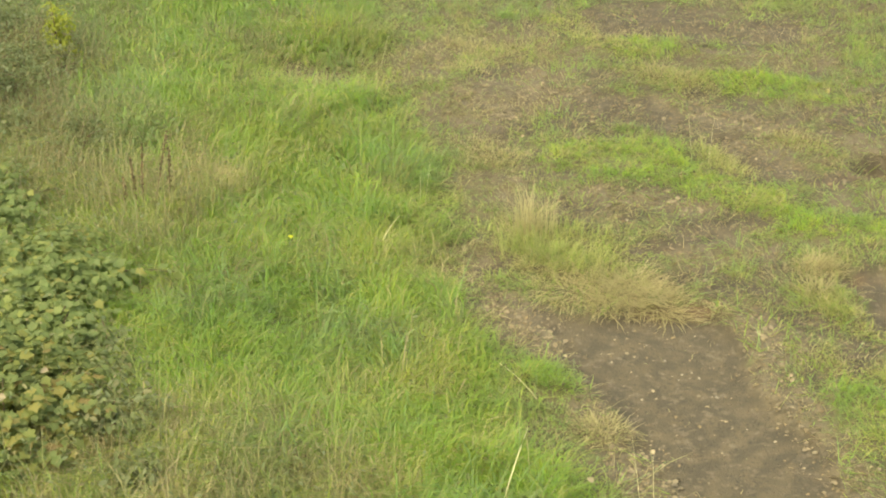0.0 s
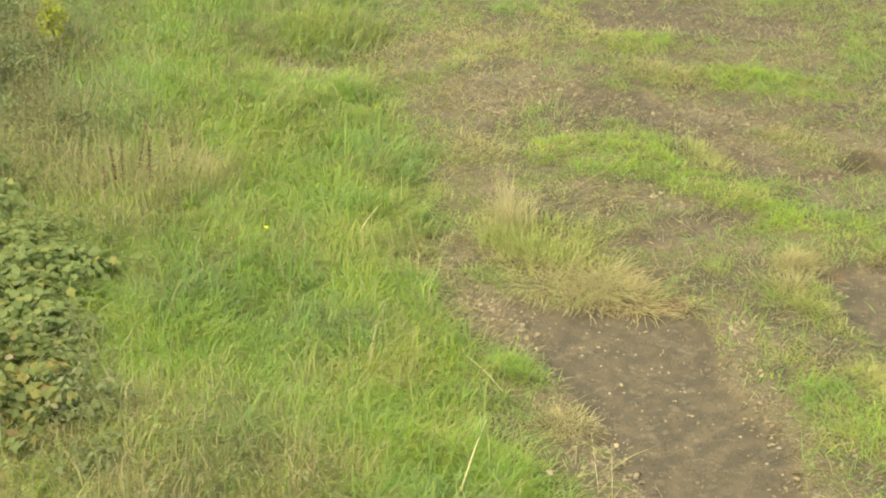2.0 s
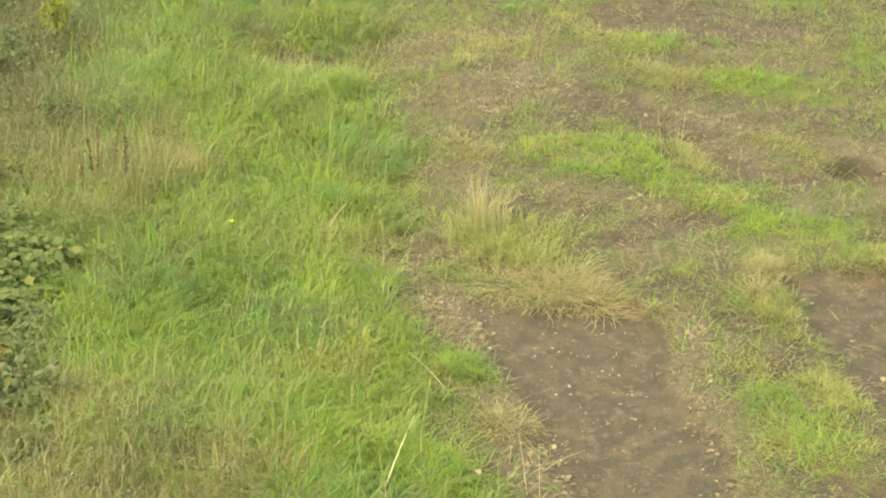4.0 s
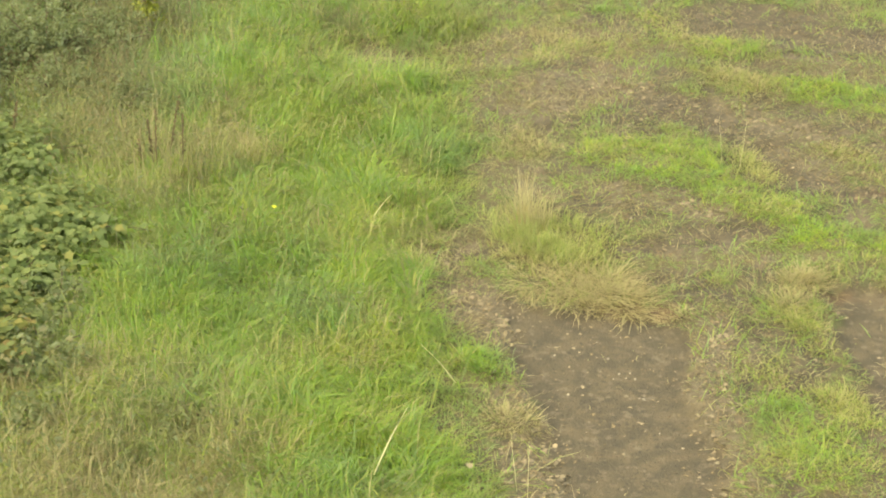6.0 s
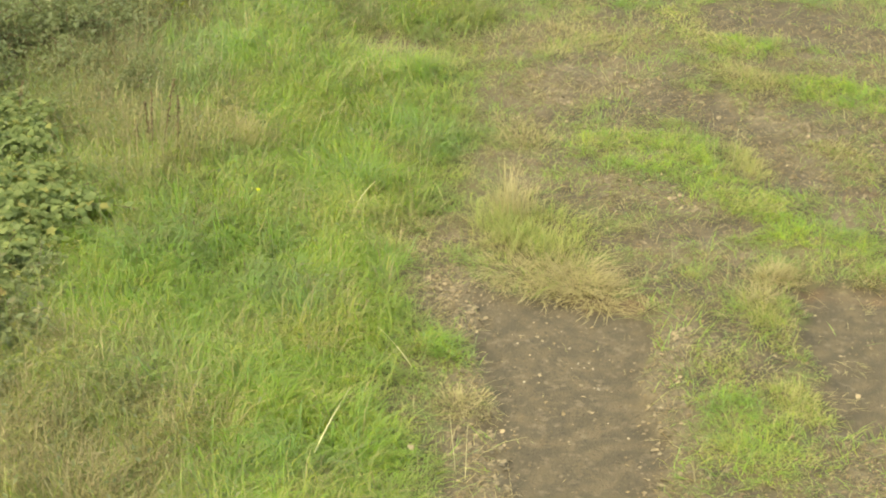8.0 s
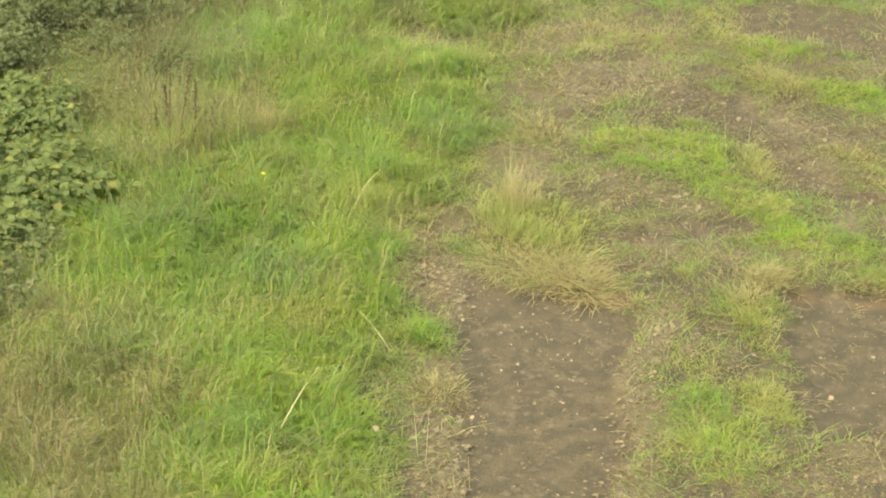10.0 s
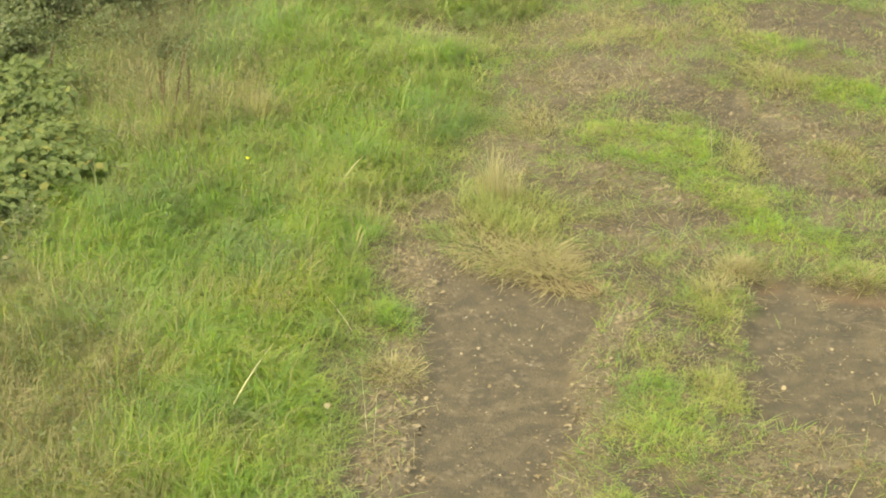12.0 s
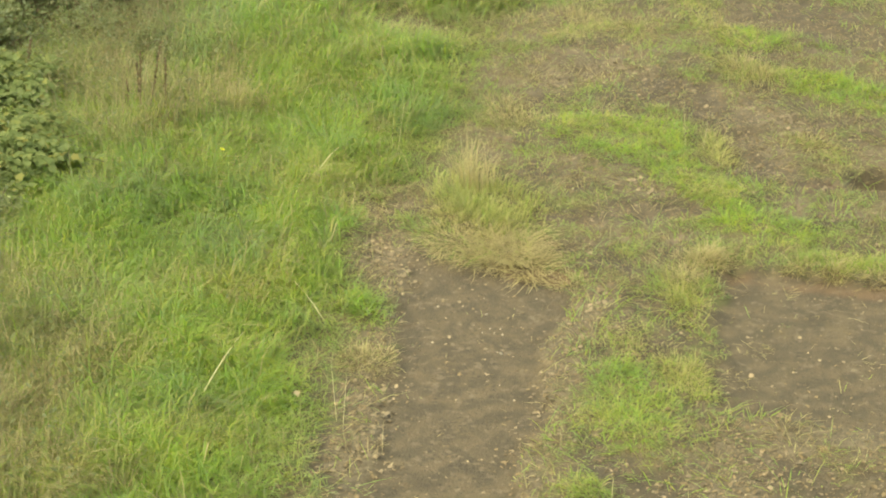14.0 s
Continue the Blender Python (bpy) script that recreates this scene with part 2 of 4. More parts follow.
# Reddish subsoil laid bare along the cut edges.
CLAY = [(1.62, 0.84, 2.15, 0.86, 0.13), (2.2, 0.84, 2.6, 0.8, 0.1), (0.12, 0.66, 0.46, 0.6, 0.12), (-1.0, 0.95, -0.8, 0.6, 0.1), (2.1, 2.45, 2.5, 2.5, 0.12)]
# Dug beds: corners, clockwise seen from above.
BED_NEAR = [(-0.72, 0.64), (0.47, 0.66), (0.66, -3.2), (-0.16, -3.2)]
BED_SIDE = [(1.54, 0.95), (2.75, 1.0), (3.6, -1.1), (1.66, -1.05)]
HOLE = (2.65, 2.76)

TABLE = np.random.RandomState(7).rand(256, 256)


def lattice(x, y, size, seed=0):
    """Smooth value noise, 0 to 1, with cells of that size in metres."""
    a = 0.6 + 1.7 * seed
    u, v = (x * math.cos(a) - y * math.sin(a)) / size + seed * 17.3, (x * math.sin(a) + y * math.cos(a)) / size + seed * 5.7
    i, j = np.floor(u).astype(int), np.floor(v).astype(int)
    f, g = u - i, v - j
    f, g = f * f * (3 - 2 * f), g * g * (3 - 2 * g)
    a, b = TABLE[i % 256, j % 256], TABLE[(i + 1) % 256, j % 256]
    c, d = TABLE[i % 256, (j + 1) % 256], TABLE[(i + 1) % 256, (j + 1) % 256]
    return (a * (1 - f) + b * f) * (1 - g) + (c * (1 - f) + d * f) * g


def rough(x, y, size, seed=0):
    return (lattice(x, y, size, seed) * 4 + lattice(x, y, size / 2, seed + 1) * 2 + lattice(x, y, size / 4, seed + 2)) / 7


def smooth(v, lo, hi):
    w = np.clip((v - lo) / (hi - lo), 0, 1)
    return w * w * (3 - 2 * w)


def strokes(x, y, rows, edge=0.9):
    worn = edge * (rough(x, y, 0.35, 3) - 0.5) + 0.6 * edge * (rough(x, y, 0.12, 4) - 0.5)
    out = np.zeros_like(x)
    for x1, y1, x2, y2, r in rows:
        dx, dy = x2 - x1, y2 - y1
        s = np.clip(((x - x1) * dx + (y - y1) * dy) / (dx * dx + dy * dy + 1e-9), 0, 1)
        far = np.hypot(x - x1 - s * dx, y - y1 - s * dy) / r
        out = np.maximum(out, smooth(-(far + worn), -1.35, -0.75))
    return out


def inside(x, y, corners):
    """Metres inside a convex bed, negative outside; corners run clockwise."""
    near = np.full_like(x, 1e9)
    for (x1, y1), (x2, y2) in zip(corners, corners[1:] + corners[:1]):
        n = math.hypot(x2 - x1, y2 - y1)
        near = np.minimum(near, ((y2 - y1) * (x - x1) - (x2 - x1) * (y - y1)) / n)
    return near


def beds(x, y):
    worn = 0.26 * (rough(x, y, 0.3, 8) - 0.5) + 0.14 * (rough(x, y, 0.1, 9) - 0.5)
    return np.maximum(smooth(inside(x, y, BED_NEAR) + worn, -0.04, 0.06), 0.93 * smooth(inside(x, y, BED_SIDE) + worn, -0.06, 0.08))


def cover(x, y):
    bed = beds(x, y)
    soil = np.maximum(bed, 0.85 * strokes(x, y, SOIL, 1.1))
    pit = smooth(-np.hypot((x - HOLE[0]) / 0.26, (y - HOLE[1]) / 0.24) - 0.5 * (rough(x, y, 0.15, 6) - 0.5), -1.2, -0.8)
    soil = np.maximum(soil, pit)
    return {"bed": bed, "soil": soil, "litter": strokes(x, y, LITTER + EDGE) * (1 - pit), "lush": strokes(x, y, LUSH), "yellow": strokes(x, y, YELLOW),
            "tan": strokes(x, y, TAN), "cool": strokes(x, y, COOL), "sparse": strokes(x, y, SPARSE), "straw": strokes(x, y, STRAW)}


def height(x, y, c=None):
    c = c or cover(x, y)
    z = 0.025 * (1 - c["bed"]) - 0.022 * c["soil"] + 0.035 * (rough(x, y, 0.16, 71) - 0.5) * np.maximum(c["soil"] * (1 - c["bed"]), c["litter"]) + 0.07 * (rough(x, y, 1.1, 11) - 0.5) * (1 - c["bed"])
    z = z + 0.03 * (rough(x, y, 0.18, 5) - 0.5) * (1 - 0.45 * c["bed"]) + 0.03 * c["lush"]
    z = z + 0.07 * smooth(-x, 0.7, 2.2) + 0.16 * smooth(-x, 1.9, 3.3)
    far = np.hypot((x - HOLE[0]) / 0.26, (y - HOLE[1]) / 0.24)
    return z - 0.17 * smooth(-far, -1.15, -0.35)


# ---- helpers for meshes ----
def mesh_from(name, verts, loops, starts, material, values=None, shade=True):
    """A mesh straight from arrays; values: named numbers for each vertex."""
    me = bpy.data.meshes.new(name)
    me.vertices.add(len(verts))
    me.vertices.foreach_set("co", np.asarray(verts, np.float32).ravel())
    me.loops.add(len(loops))
    me.loops.foreach_set("vertex_index", np.asarray(loops, np.int32))
    me.polygons.add(len(starts))
    me.polygons.foreach_set("loop_start", np.asarray(starts, np.int32))
    me.update(calc_edges=True)
    if shade:
        me.polygons.foreach_set("use_smooth", np.ones(len(starts), bool))
    for key, v in (values or {}).items():
        me.attributes.new(key, "FLOAT", "POINT").data.foreach_set("value", np.asarray(v, np.float32))
    me.materials.append(material)
    return me


def part(name, bm, material, parent, label=""):
    me = bpy.data.meshes.new(name)
    bm.to_mesh(me)
    bm.free()
    me.materials.append(material)
    ob = new(name, me)
    ob.parent = parent
    return tagged(ob, label)


def part_mesh(name, me, parent, label="", kind=""):
    ob = new(name, me)
    ob.parent = parent
    return tagged(ob, label, kind=kind)


def blades_mesh(name, rng, x, y, z, long, wide, way, lean, bend, dry, tone):
    """Grass blades: a bent strip that narrows to its tip, five corners each."""
    n = len(x)
    root = np.stack([x, y, z], 1)
    hx, hy = np.cos(way), np.sin(way)
    a2 = lean + bend
    mid = root + (long * 0.5)[:, None] * np.stack([hx * np.sin(lean), hy * np.sin(lean), np.cos(lean)], 1)
    tip = mid + (long * 0.5)[:, None] * np.stack([hx * np.sin(a2), hy * np.sin(a2), np.cos(a2)], 1)
    turn = way + np.pi / 2 + rng.uniform(-0.7, 0.7, n)
    side = (wide / 2)[:, None] * np.stack([np.cos(turn), np.sin(turn), np.zeros(n)], 1)
    v = np.stack([root - side * 0.8, root + side * 0.8, mid + side, mid - side, tip], 1).reshape(-1, 3)
    base = np.arange(n)[:, None] * 5
    loops = (base + np.array([0, 1, 2, 3, 3, 2, 4])).ravel()
    starts = (np.arange(n)[:, None] * 7 + np.array([0, 4])).ravel()
    d = np.clip(dry[:, None] + np.array([0.08, 0.08, 0, 0, 0.12]), 0, 1).ravel()
    return mesh_from(name, v, loops, starts, BLADE, {"dry": d, "tone": np.repeat(np.clip(tone, 0, 1), 5)})


# ---- ground: one sheet, fine where the field is seen ----
def spread(lo, hi, step):
    inner = np.arange(lo, hi, step)
    out = np.cumsum(np.geomspace(0.3, 150, 22))
    return np.concatenate([lo - out[::-1], inner, inner[-1] + out])


gx, gy = spread(-7.3, 5.4, 0.043), spread(-3.4, 10.4, 0.043)
X, Y = np.meshgrid(gx, gy)
flat_x, flat_y = X.ravel(), Y.ravel()
c = cover(flat_x, flat_y)
bald = 0.9 * smooth(flat_x, -1.2, 0.2) * (1 - c["lush"]) * smooth(rough(flat_x, flat_y, 0.2, 51), 0.32, 0.55) * (flat_x < 5.4) * (flat_y > -3.4) * (flat_y < 10.4)
turf = np.clip(1 - c["soil"] * 1.05 - 0.6 * c["litter"] - 0.35 * c["sparse"] - bald, 0, 1)
index = np.arange(len(flat_x)).reshape(X.shape)
quads = np.stack([index[:-1, :-1], index[:-1, 1:], index[1:, 1:], index[1:, :-1]], -1).reshape(-1, 4)
ground = mesh_from("ground", np.stack([flat_x, flat_y, height(flat_x, flat_y, c)], 1), quads.ravel(), np.arange(len(quads)) * 4, SOIL_MAT, {"turf": turf, "chaff": 0.5 * c["litter"] * (1 - c["bed"]), "clay": 0.42 * strokes(flat_x, flat_y, CLAY, 1.2) * smooth(rough(flat_x, flat_y, 0.12, 41), 0.25, 0.6)})
tagged(new("ground", ground), "rough field ground with turf and dug brown earth", "ground", kind="structure")


# ---- shared shapes ----
LEAF_SHAPE = np.array([(0, 0, 0), (0.32, 0.36, 0.09), (0.74, 0.27, 0.05), (1, 0, -0.10), (0.74, -0.27, 0.05), (0.32, -0.36, 0.09), (0.5, 0, 0)])
LEAF_LOOPS = np.array([0, 6, 2, 1, 6, 3, 2, 0, 5, 4, 6, 6, 4, 3])


LOBES = [(0, 0), (0.10, 0.15), (0.06, 0.40), (0.30, 0.33), (0.55, 0.50), (0.66, 0.24), (1, 0)]
LOBES = LOBES + [(x, -y) for x, y in LOBES[-2:0:-1]] + [(0.42, 0)]
LOBED_SHAPE = np.array([(x, y, 0.22 * abs(y) - 0.12 * x * x) for x, y in LOBES])
LOBED_LOOPS = np.array([k for i in range(12) for k in (12, i, (i + 1) % 12)])


def lobed_mesh(name, rng, at, along, up, size, material):
    """Broad lobed leaves, each a shallow fan of twelve facets round its midrib."""
    n = len(at)
    along = along / np.linalg.norm(along, axis=1)[:, None]
    side = np.cross(up, along)
    side /= np.linalg.norm(side, axis=1)[:, None]
    up = np.cross(along, side)
    s = LOBED_SHAPE * np.array([1, 0.95, 1])
    v = at[:, None] + size[:, None, None] * (s[:, 0:1] * along[:, None] + s[:, 1:2] * side[:, None] + s[:, 2:3] * up[:, None])
    loops = (np.arange(n)[:, None] * 13 + LOBED_LOOPS).ravel()
    return mesh_from(name, v.reshape(-1, 3), loops, np.arange(n * 12) * 3, material)


def leaves_mesh(name, rng, at, outward, size, material, narrow=1.0, droop=0.35):
    """Many folded leaves; each one faces roughly along outward."""
    n = len(at)
    up = outward + rng.normal(0, 0.35, (n, 3))
    up /= np.linalg.norm(up, axis=1)[:, None]
    along = np.cross(up, rng.normal(0, 1, (n, 3)))
    along[:, 2] -= droop
    along /= np.linalg.norm(along, axis=1)[:, None]
    side = np.cross(up, along)
    side /= np.linalg.norm(side, axis=1)[:, None]
    up = np.cross(along, side)
    s = LEAF_SHAPE[None] * np.array([1, narrow, 1])
    v = at[:, None] + size[:, None, None] * (s[..., 0:1] * along[:, None] + s[..., 1:2] * side[:, None] + s[..., 2:3] * up[:, None])
    loops = (np.arange(n)[:, None] * 7 + LEAF_LOOPS).ravel()
    starts = (np.arange(n)[:, None] * 14 + np.array([0, 4, 7, 11])).ravel()
    return mesh_from(name, v.reshape(-1, 3), loops, starts, material)


# ---- grass ----
def grass():
    rng = np.random.RandomState(21)
    n = 34000
    cy = rng.uniform(-3.2, 10.2, n)
    cx = rng.uniform(-7.3, 5.3, n)
    keep = (cx > -4.9 - 0.27 * np.maximum(cy, 0)) & (cx < 3.1 + 0.26 * np.maximum(cy, 0))
    cx, cy = cx[keep], cy[keep]
    c = cover(cx, cy)
    left = smooth(-cx, 0.6, 1.6)
    kinds = ("base", "lush", "yellow", "tan", "cool", "sparse", "litter", "straw", "soil")
    w = np.stack([0.5 * np.ones_like(cx), 1.5 * c["lush"], 1.2 * c["yellow"], (1.1 + 1.3 * smooth(-cy, 0.0, 0.8)) * c["tan"], c["cool"], c["sparse"], 1.6 * c["litter"], c["straw"], 6 * c["soil"]])
    w = w * rng.gamma(1.2, 0.83, w.shape)
    w /= w.sum(0)
    pick = lambda *v: (w * np.array(v)[:, None]).sum(0)
    dens = pick(1.0, 1.25, 1.0, 0.9, 0.9, 0.65, 0.50, 0.9, 0.07) * (1 + 0.15 * left) * (1 - 0.4 * smooth(-cx, 3.0, 4.2) * smooth(cy, 2.8, 4.5)) * (1 - 0.8 * (1 - left) * (1 - c["lush"]) * (1 - 0.6 * c["yellow"]) * smooth(rough(cx, cy, 0.2, 51), 0.30, 0.55))
    long = pick(0.11, 0.122, 0.13, 0.15, 0.165, 0.055, 0.105, 0.09, 0.05) * (0.56 + 0.95 * left) * rng.uniform(0.6, 1.35, len(cx))
    dry = pick(0.26, 0.14, 0.40, 0.74, 0.14, 0.45, 0.86, 0.75, 0.9) - 0.18 * left * (1 - w[3]) + 0.12 * (1 - left) * (1 - c["lush"]) + 1.0 * (rough(cx, cy, 0.3, 14) - 0.5) + left * (0.8 * (rough(cx, cy, 0.14, 15) - 0.5) + 0.35 * smooth(rough(cx, cy, 0.22, 77), 0.58, 0.7)) + rng.normal(0, 0.15, len(cx)) + 0.22 * smooth(-cx, 2.9, 4.1) * smooth(cy, 2.5, 4.5)
    tone = pick(0.50, 0.62, 0.85, 0.55, 0.18, 0.42, 0.62, 0.7, 0.4) + 0.8 * (rough(cx, cy, 0.3, 23) - 0.5) + 0.7 * left * (rough(cx, cy, 0.13, 24) - 0.5) - 0.22 * (1 - left) * (1 - c["lush"]) * (1 - c["yellow"]) - 0.4 * smooth(-cx, 2.9, 4.1) * smooth(cy, 2.5, 4.5) - 0.12 * left * smooth(cy, 3.5, 4.8) + rng.normal(0, 0.17, len(cx))
    wide = pick(0.0050, 0.0054, 0.0048, 0.0038, 0.0065, 0.0042, 0.0048, 0.004, 0.004) * (1 + 0.15 * left)
    stiff = pick(1.15, 1.1, 1.1, 0.75, 1.05, 1.1, 1.25, 0.95, 1.35)
    tight = pick(0.05, 0.045, 0.045, 0.06, 0.045, 0.07, 0.08, 0.045, 0.08)
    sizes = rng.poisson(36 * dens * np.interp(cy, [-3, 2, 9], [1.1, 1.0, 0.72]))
    k = np.repeat(np.arange(len(cx)), sizes)
    m = len(k)
    out = rng.uniform(0, 2 * np.pi, m)
    off = tight[k] * np.sqrt(-2 * np.log(rng.uniform(1e-3, 1, m)))
    x, y = cx[k] + off * np.cos(out), cy[k] + off * np.sin(out)
    on = cover(x, y)
    z = height(x, y, on) - 0.006
    flow = 5 * np.pi * lattice(x, y, 0.6, 31) + rng.uniform(-1.7, 1.7, len(cx))[k]
    way = np.where(rng.rand(m) < 0.55, flow + rng.normal(0, 0.35, m), np.where(rng.rand(m) < 0.6, out, rng.uniform(0, 2 * np.pi, m)))
    lean = np.clip(stiff[k] * rng.gamma(5, 0.2, m), 0.05, 1.5)
    lean = np.minimum(lean * (1 - 0.3 * left[k] * (1 - w[6] - w[8])[k]) * (1 + 0.25 * w[6][k]), 1.5)
    bend = np.clip(rng.normal(1.5, 0.25, m) - lean, 0.05, 1.5)
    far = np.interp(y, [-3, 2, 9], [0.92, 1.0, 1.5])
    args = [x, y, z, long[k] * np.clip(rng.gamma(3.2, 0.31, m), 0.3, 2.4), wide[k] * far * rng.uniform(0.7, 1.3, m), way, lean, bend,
            np.clip(dry[k] + rng.normal(0, 0.18, m) + 0.6 * (rng.rand(m) < 0.10), 0, 1), tone[k] + rng.normal(0, 0.2, m)]
    bare = (on["bed"] > 0.5) & (rng.rand(m) < np.where(args[8] > 0.6, 0.9, 0.995))
    group = np.where(w[3][k] > 0.4, 1, np.where(w[6][k] + w[8][k] > 0.5, 2, 0))
    for g, name, label, cat in ((0, "meadow_grass", "long bright green meadow grass with yellow patches", "grass"),
                                (1, "dry_weeds", "tall tan dried grass and weeds in meadow", "weeds"),
                                (2, "straw_litter", "flattened dead straw lying on brown earth", "straw")):
        on_it = (group == g) & ~bare
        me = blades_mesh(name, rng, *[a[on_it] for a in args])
        tagged(new(name, me), label, cat, kind="stuff")
    # coarser grass where the field goes on all round
    n = 9000
    x, y = rng.uniform(-12, 10, n), rng.uniform(-8.5, 15, n)
    keep = ~((x > -4.9 - 0.27 * np.maximum(y, 0)) & (x < 3.1 + 0.26 * np.maximum(y, 0)) & (y > -3.2) & (y < 10.2))
    k = np.repeat(np.flatnonzero(keep), 11)
    n = len(k)
    x, y = x[k] + rng.normal(0, 0.12, n), y[k] + rng.normal(0, 0.12, n)
    me = blades_mesh("field_grass", rng, x, y, height(x, y) - 0.01, rng.gamma(5, 0.03, n), rng.uniform(0.012, 0.022, n), rng.uniform(0, 6.28, n), rng.gamma(4, 0.18, n), rng.uniform(0.2, 0.9, n),
                     np.clip(0.25 + 0.9 * (rough(x, y, 1.1, 15) - 0.5) + rng.normal(0, 0.12, n), 0, 1), 0.45 + rng.normal(0, 0.2, n))
    tagged(new("field_grass", me), "rough green grass of the surrounding field", "grass", kind="stuff")
    # thin wisps of straw and pale grass lying over the trodden ground
    n = 42000
    x, y = rng.uniform(-1.6, 4.9, n), rng.uniform(-3.0, 9.4, n)
    on = cover(x, y)
    keep = rng.rand(n) < (0.95 - 0.5 * on["lush"] - 0.8 * on["soil"] + 0.3 * on["litter"]) * (1 - 0.97 * on["bed"]) * smooth(x, -1.3, -0.3) * smooth(rough(x, y, 0.3, 91), 0.25, 0.55)
    x, y = x[keep], y[keep]
    n = len(x)
    way = 4 * np.pi * lattice(x, y, 0.5, 33) + rng.normal(0, 0.6, n)
    grey = rough(x, y, 0.35, 37) + rng.normal(0, 0.1, n)
    me = blades_mesh("straw_wisps", rng, x, y, height(x, y) + 0.002, rng.gamma(4, 0.029, n), rng.uniform(0.0035, 0.0058, n), way, rng.uniform(0.9, 1.4, n), rng.uniform(0, 0.35, n),
                     smooth(grey, 0.36, 0.58), rng.normal(0.45, 0.28, n))
    tagged(new("straw_wisps", me), "thin wisps of straw and grey-green grass over trodden ground", "straw", kind="stuff")
    # long pale blades that arch over the meadow
    n = 15000
    x, y = rng.uniform(-5.0, -0.9, n), rng.uniform(-2.9, 6.5, n)
    keep = rng.rand(n) < smooth(rough(x, y, 0.3, 97), 0.36, 0.62) * smooth(-x, 0.9, 1.5) * (1 - strokes(x, y, EDGE + LITTER))
    x, y = x[keep], y[keep]
    n = len(x)
    me = blades_mesh("arching_blades", rng, x, y, height(x, y), rng.uniform(0.2, 0.36, n), rng.uniform(0.006, 0.0095, n), 5 * np.pi * lattice(x, y, 0.6, 31) + rng.normal(0, 0.8, n), rng.uniform(0.3, 0.9, n), rng.uniform(0.6, 1.1, n),
                     np.clip(rng.normal(0.34, 0.24, n), 0, 1), rng.normal(0.72, 0.28, n))
    tagged(new("arching_blades", me), "long pale arching grass blades in green meadow", "grass", kind="stuff")
    # thin upright stems of dry weeds
    n = 46000
    x, y = rng.uniform(-6.3, -1.9, n), rng.uniform(-3.0, 8.5, n)
    keep = rng.rand(n) < strokes(x, y, TAN, 1.2) * (0.6 + 0.2 * smooth(-y, 0.0, 0.8)) + 0.10 * smooth(-x, 3.2, 4.2) + 0.02
    x, y = x[keep], y[keep]
    n = len(x)
    me = blades_mesh("weed_stems", rng, x, y, height(x, y), rng.gamma(5, 0.045, n), rng.uniform(0.0038, 0.0065, n), rng.uniform(0, 6.28, n), np.abs(rng.normal(0, 0.65, n)), rng.uniform(0, 1.0, n),
                     np.clip(rng.normal(0.88, 0.12, n), 0, 1), rng.normal(0.68, 0.25, n) - 0.4 * smooth(-x, 3.4, 4.2) * smooth(y, 2.5, 4.5))
    tagged(new("weed_stems", me), "thin upright tan stems of dried weeds", "weeds", kind="stuff")


def weed_leaves():
    rng = np.random.RandomState(33)
    n = 60000
    x, y = rng.uniform(-6.3, -1.6, n), rng.uniform(-3.0, 8.5, n)
    edge = smooth(-x, 3.0, 4.4)
    keep = rng.rand(n) < 0.75 * strokes(x, y, TAN, 1.3) + 0.7 * edge * smooth(rough(x, y, 0.5, 9), 0.4, 0.65) + 0.03
    x, y = x[keep], y[keep]
    n = len(x)
    z = height(x, y) + rng.gamma(3, 0.045, n) * (1 + 0.6 * smooth(-x, 3.2, 4.4))
    out = np.stack([rng.normal(0, 0.5, n), rng.normal(0, 0.5, n), np.ones(n)], 1)
    me = leaves_mesh("weed_leaves", rng, np.stack([x, y, z], 1), out, rng.uniform(0.015, 0.05, n), GREYWEED, 0.6)
    tagged(new("weed_leaves", me), "small grey-green leaves of weeds among dry stems", "weeds", kind="stuff")


grass()


def tube(points, radii, sides=5):
    """A tapered tube through the points."""
    bm = bmesh.new()
    rings = []
    for i, p in enumerate(points):
        p = Vector(p)
        a, b = Vector(points[max(i - 1, 0)]), Vector(points[min(i + 1, len(points) - 1)])
        d = (b - a).normalized()
        u = d.orthogonal().normalized()
        w = d.cross(u)
        rings.append([bm.verts.new(p + float(radii[i]) * (math.cos(6.2832 * k / sides) * u + math.sin(6.2832 * k / sides) * w)) for k in range(sides)])
    for r, s in zip(rings, rings[1:]):
        for k in range(sides):
            bm.faces.new((r[k], r[(k + 1) % sides], s[(k + 1) % sides], s[k]))
    bm.faces.new(rings[0][::-1])
    bm.faces.new(rings[-1])
    for f in bm.faces:
        f.smooth = True
    return bm


def ground_at(x, y):
    return float(height(np.array([x]), np.array([y]))[0])


def thing(name, x, y, label, category, group="", turn=0.0):
    ob = new(name)
    ob.empty_display_size = 0.1
    ob.location = (x, y, ground_at(x, y) - 0.01)
    ob.rotation_euler = (0, 0, turn)
    return tagged(ob, label, category, group)


weed_leaves()


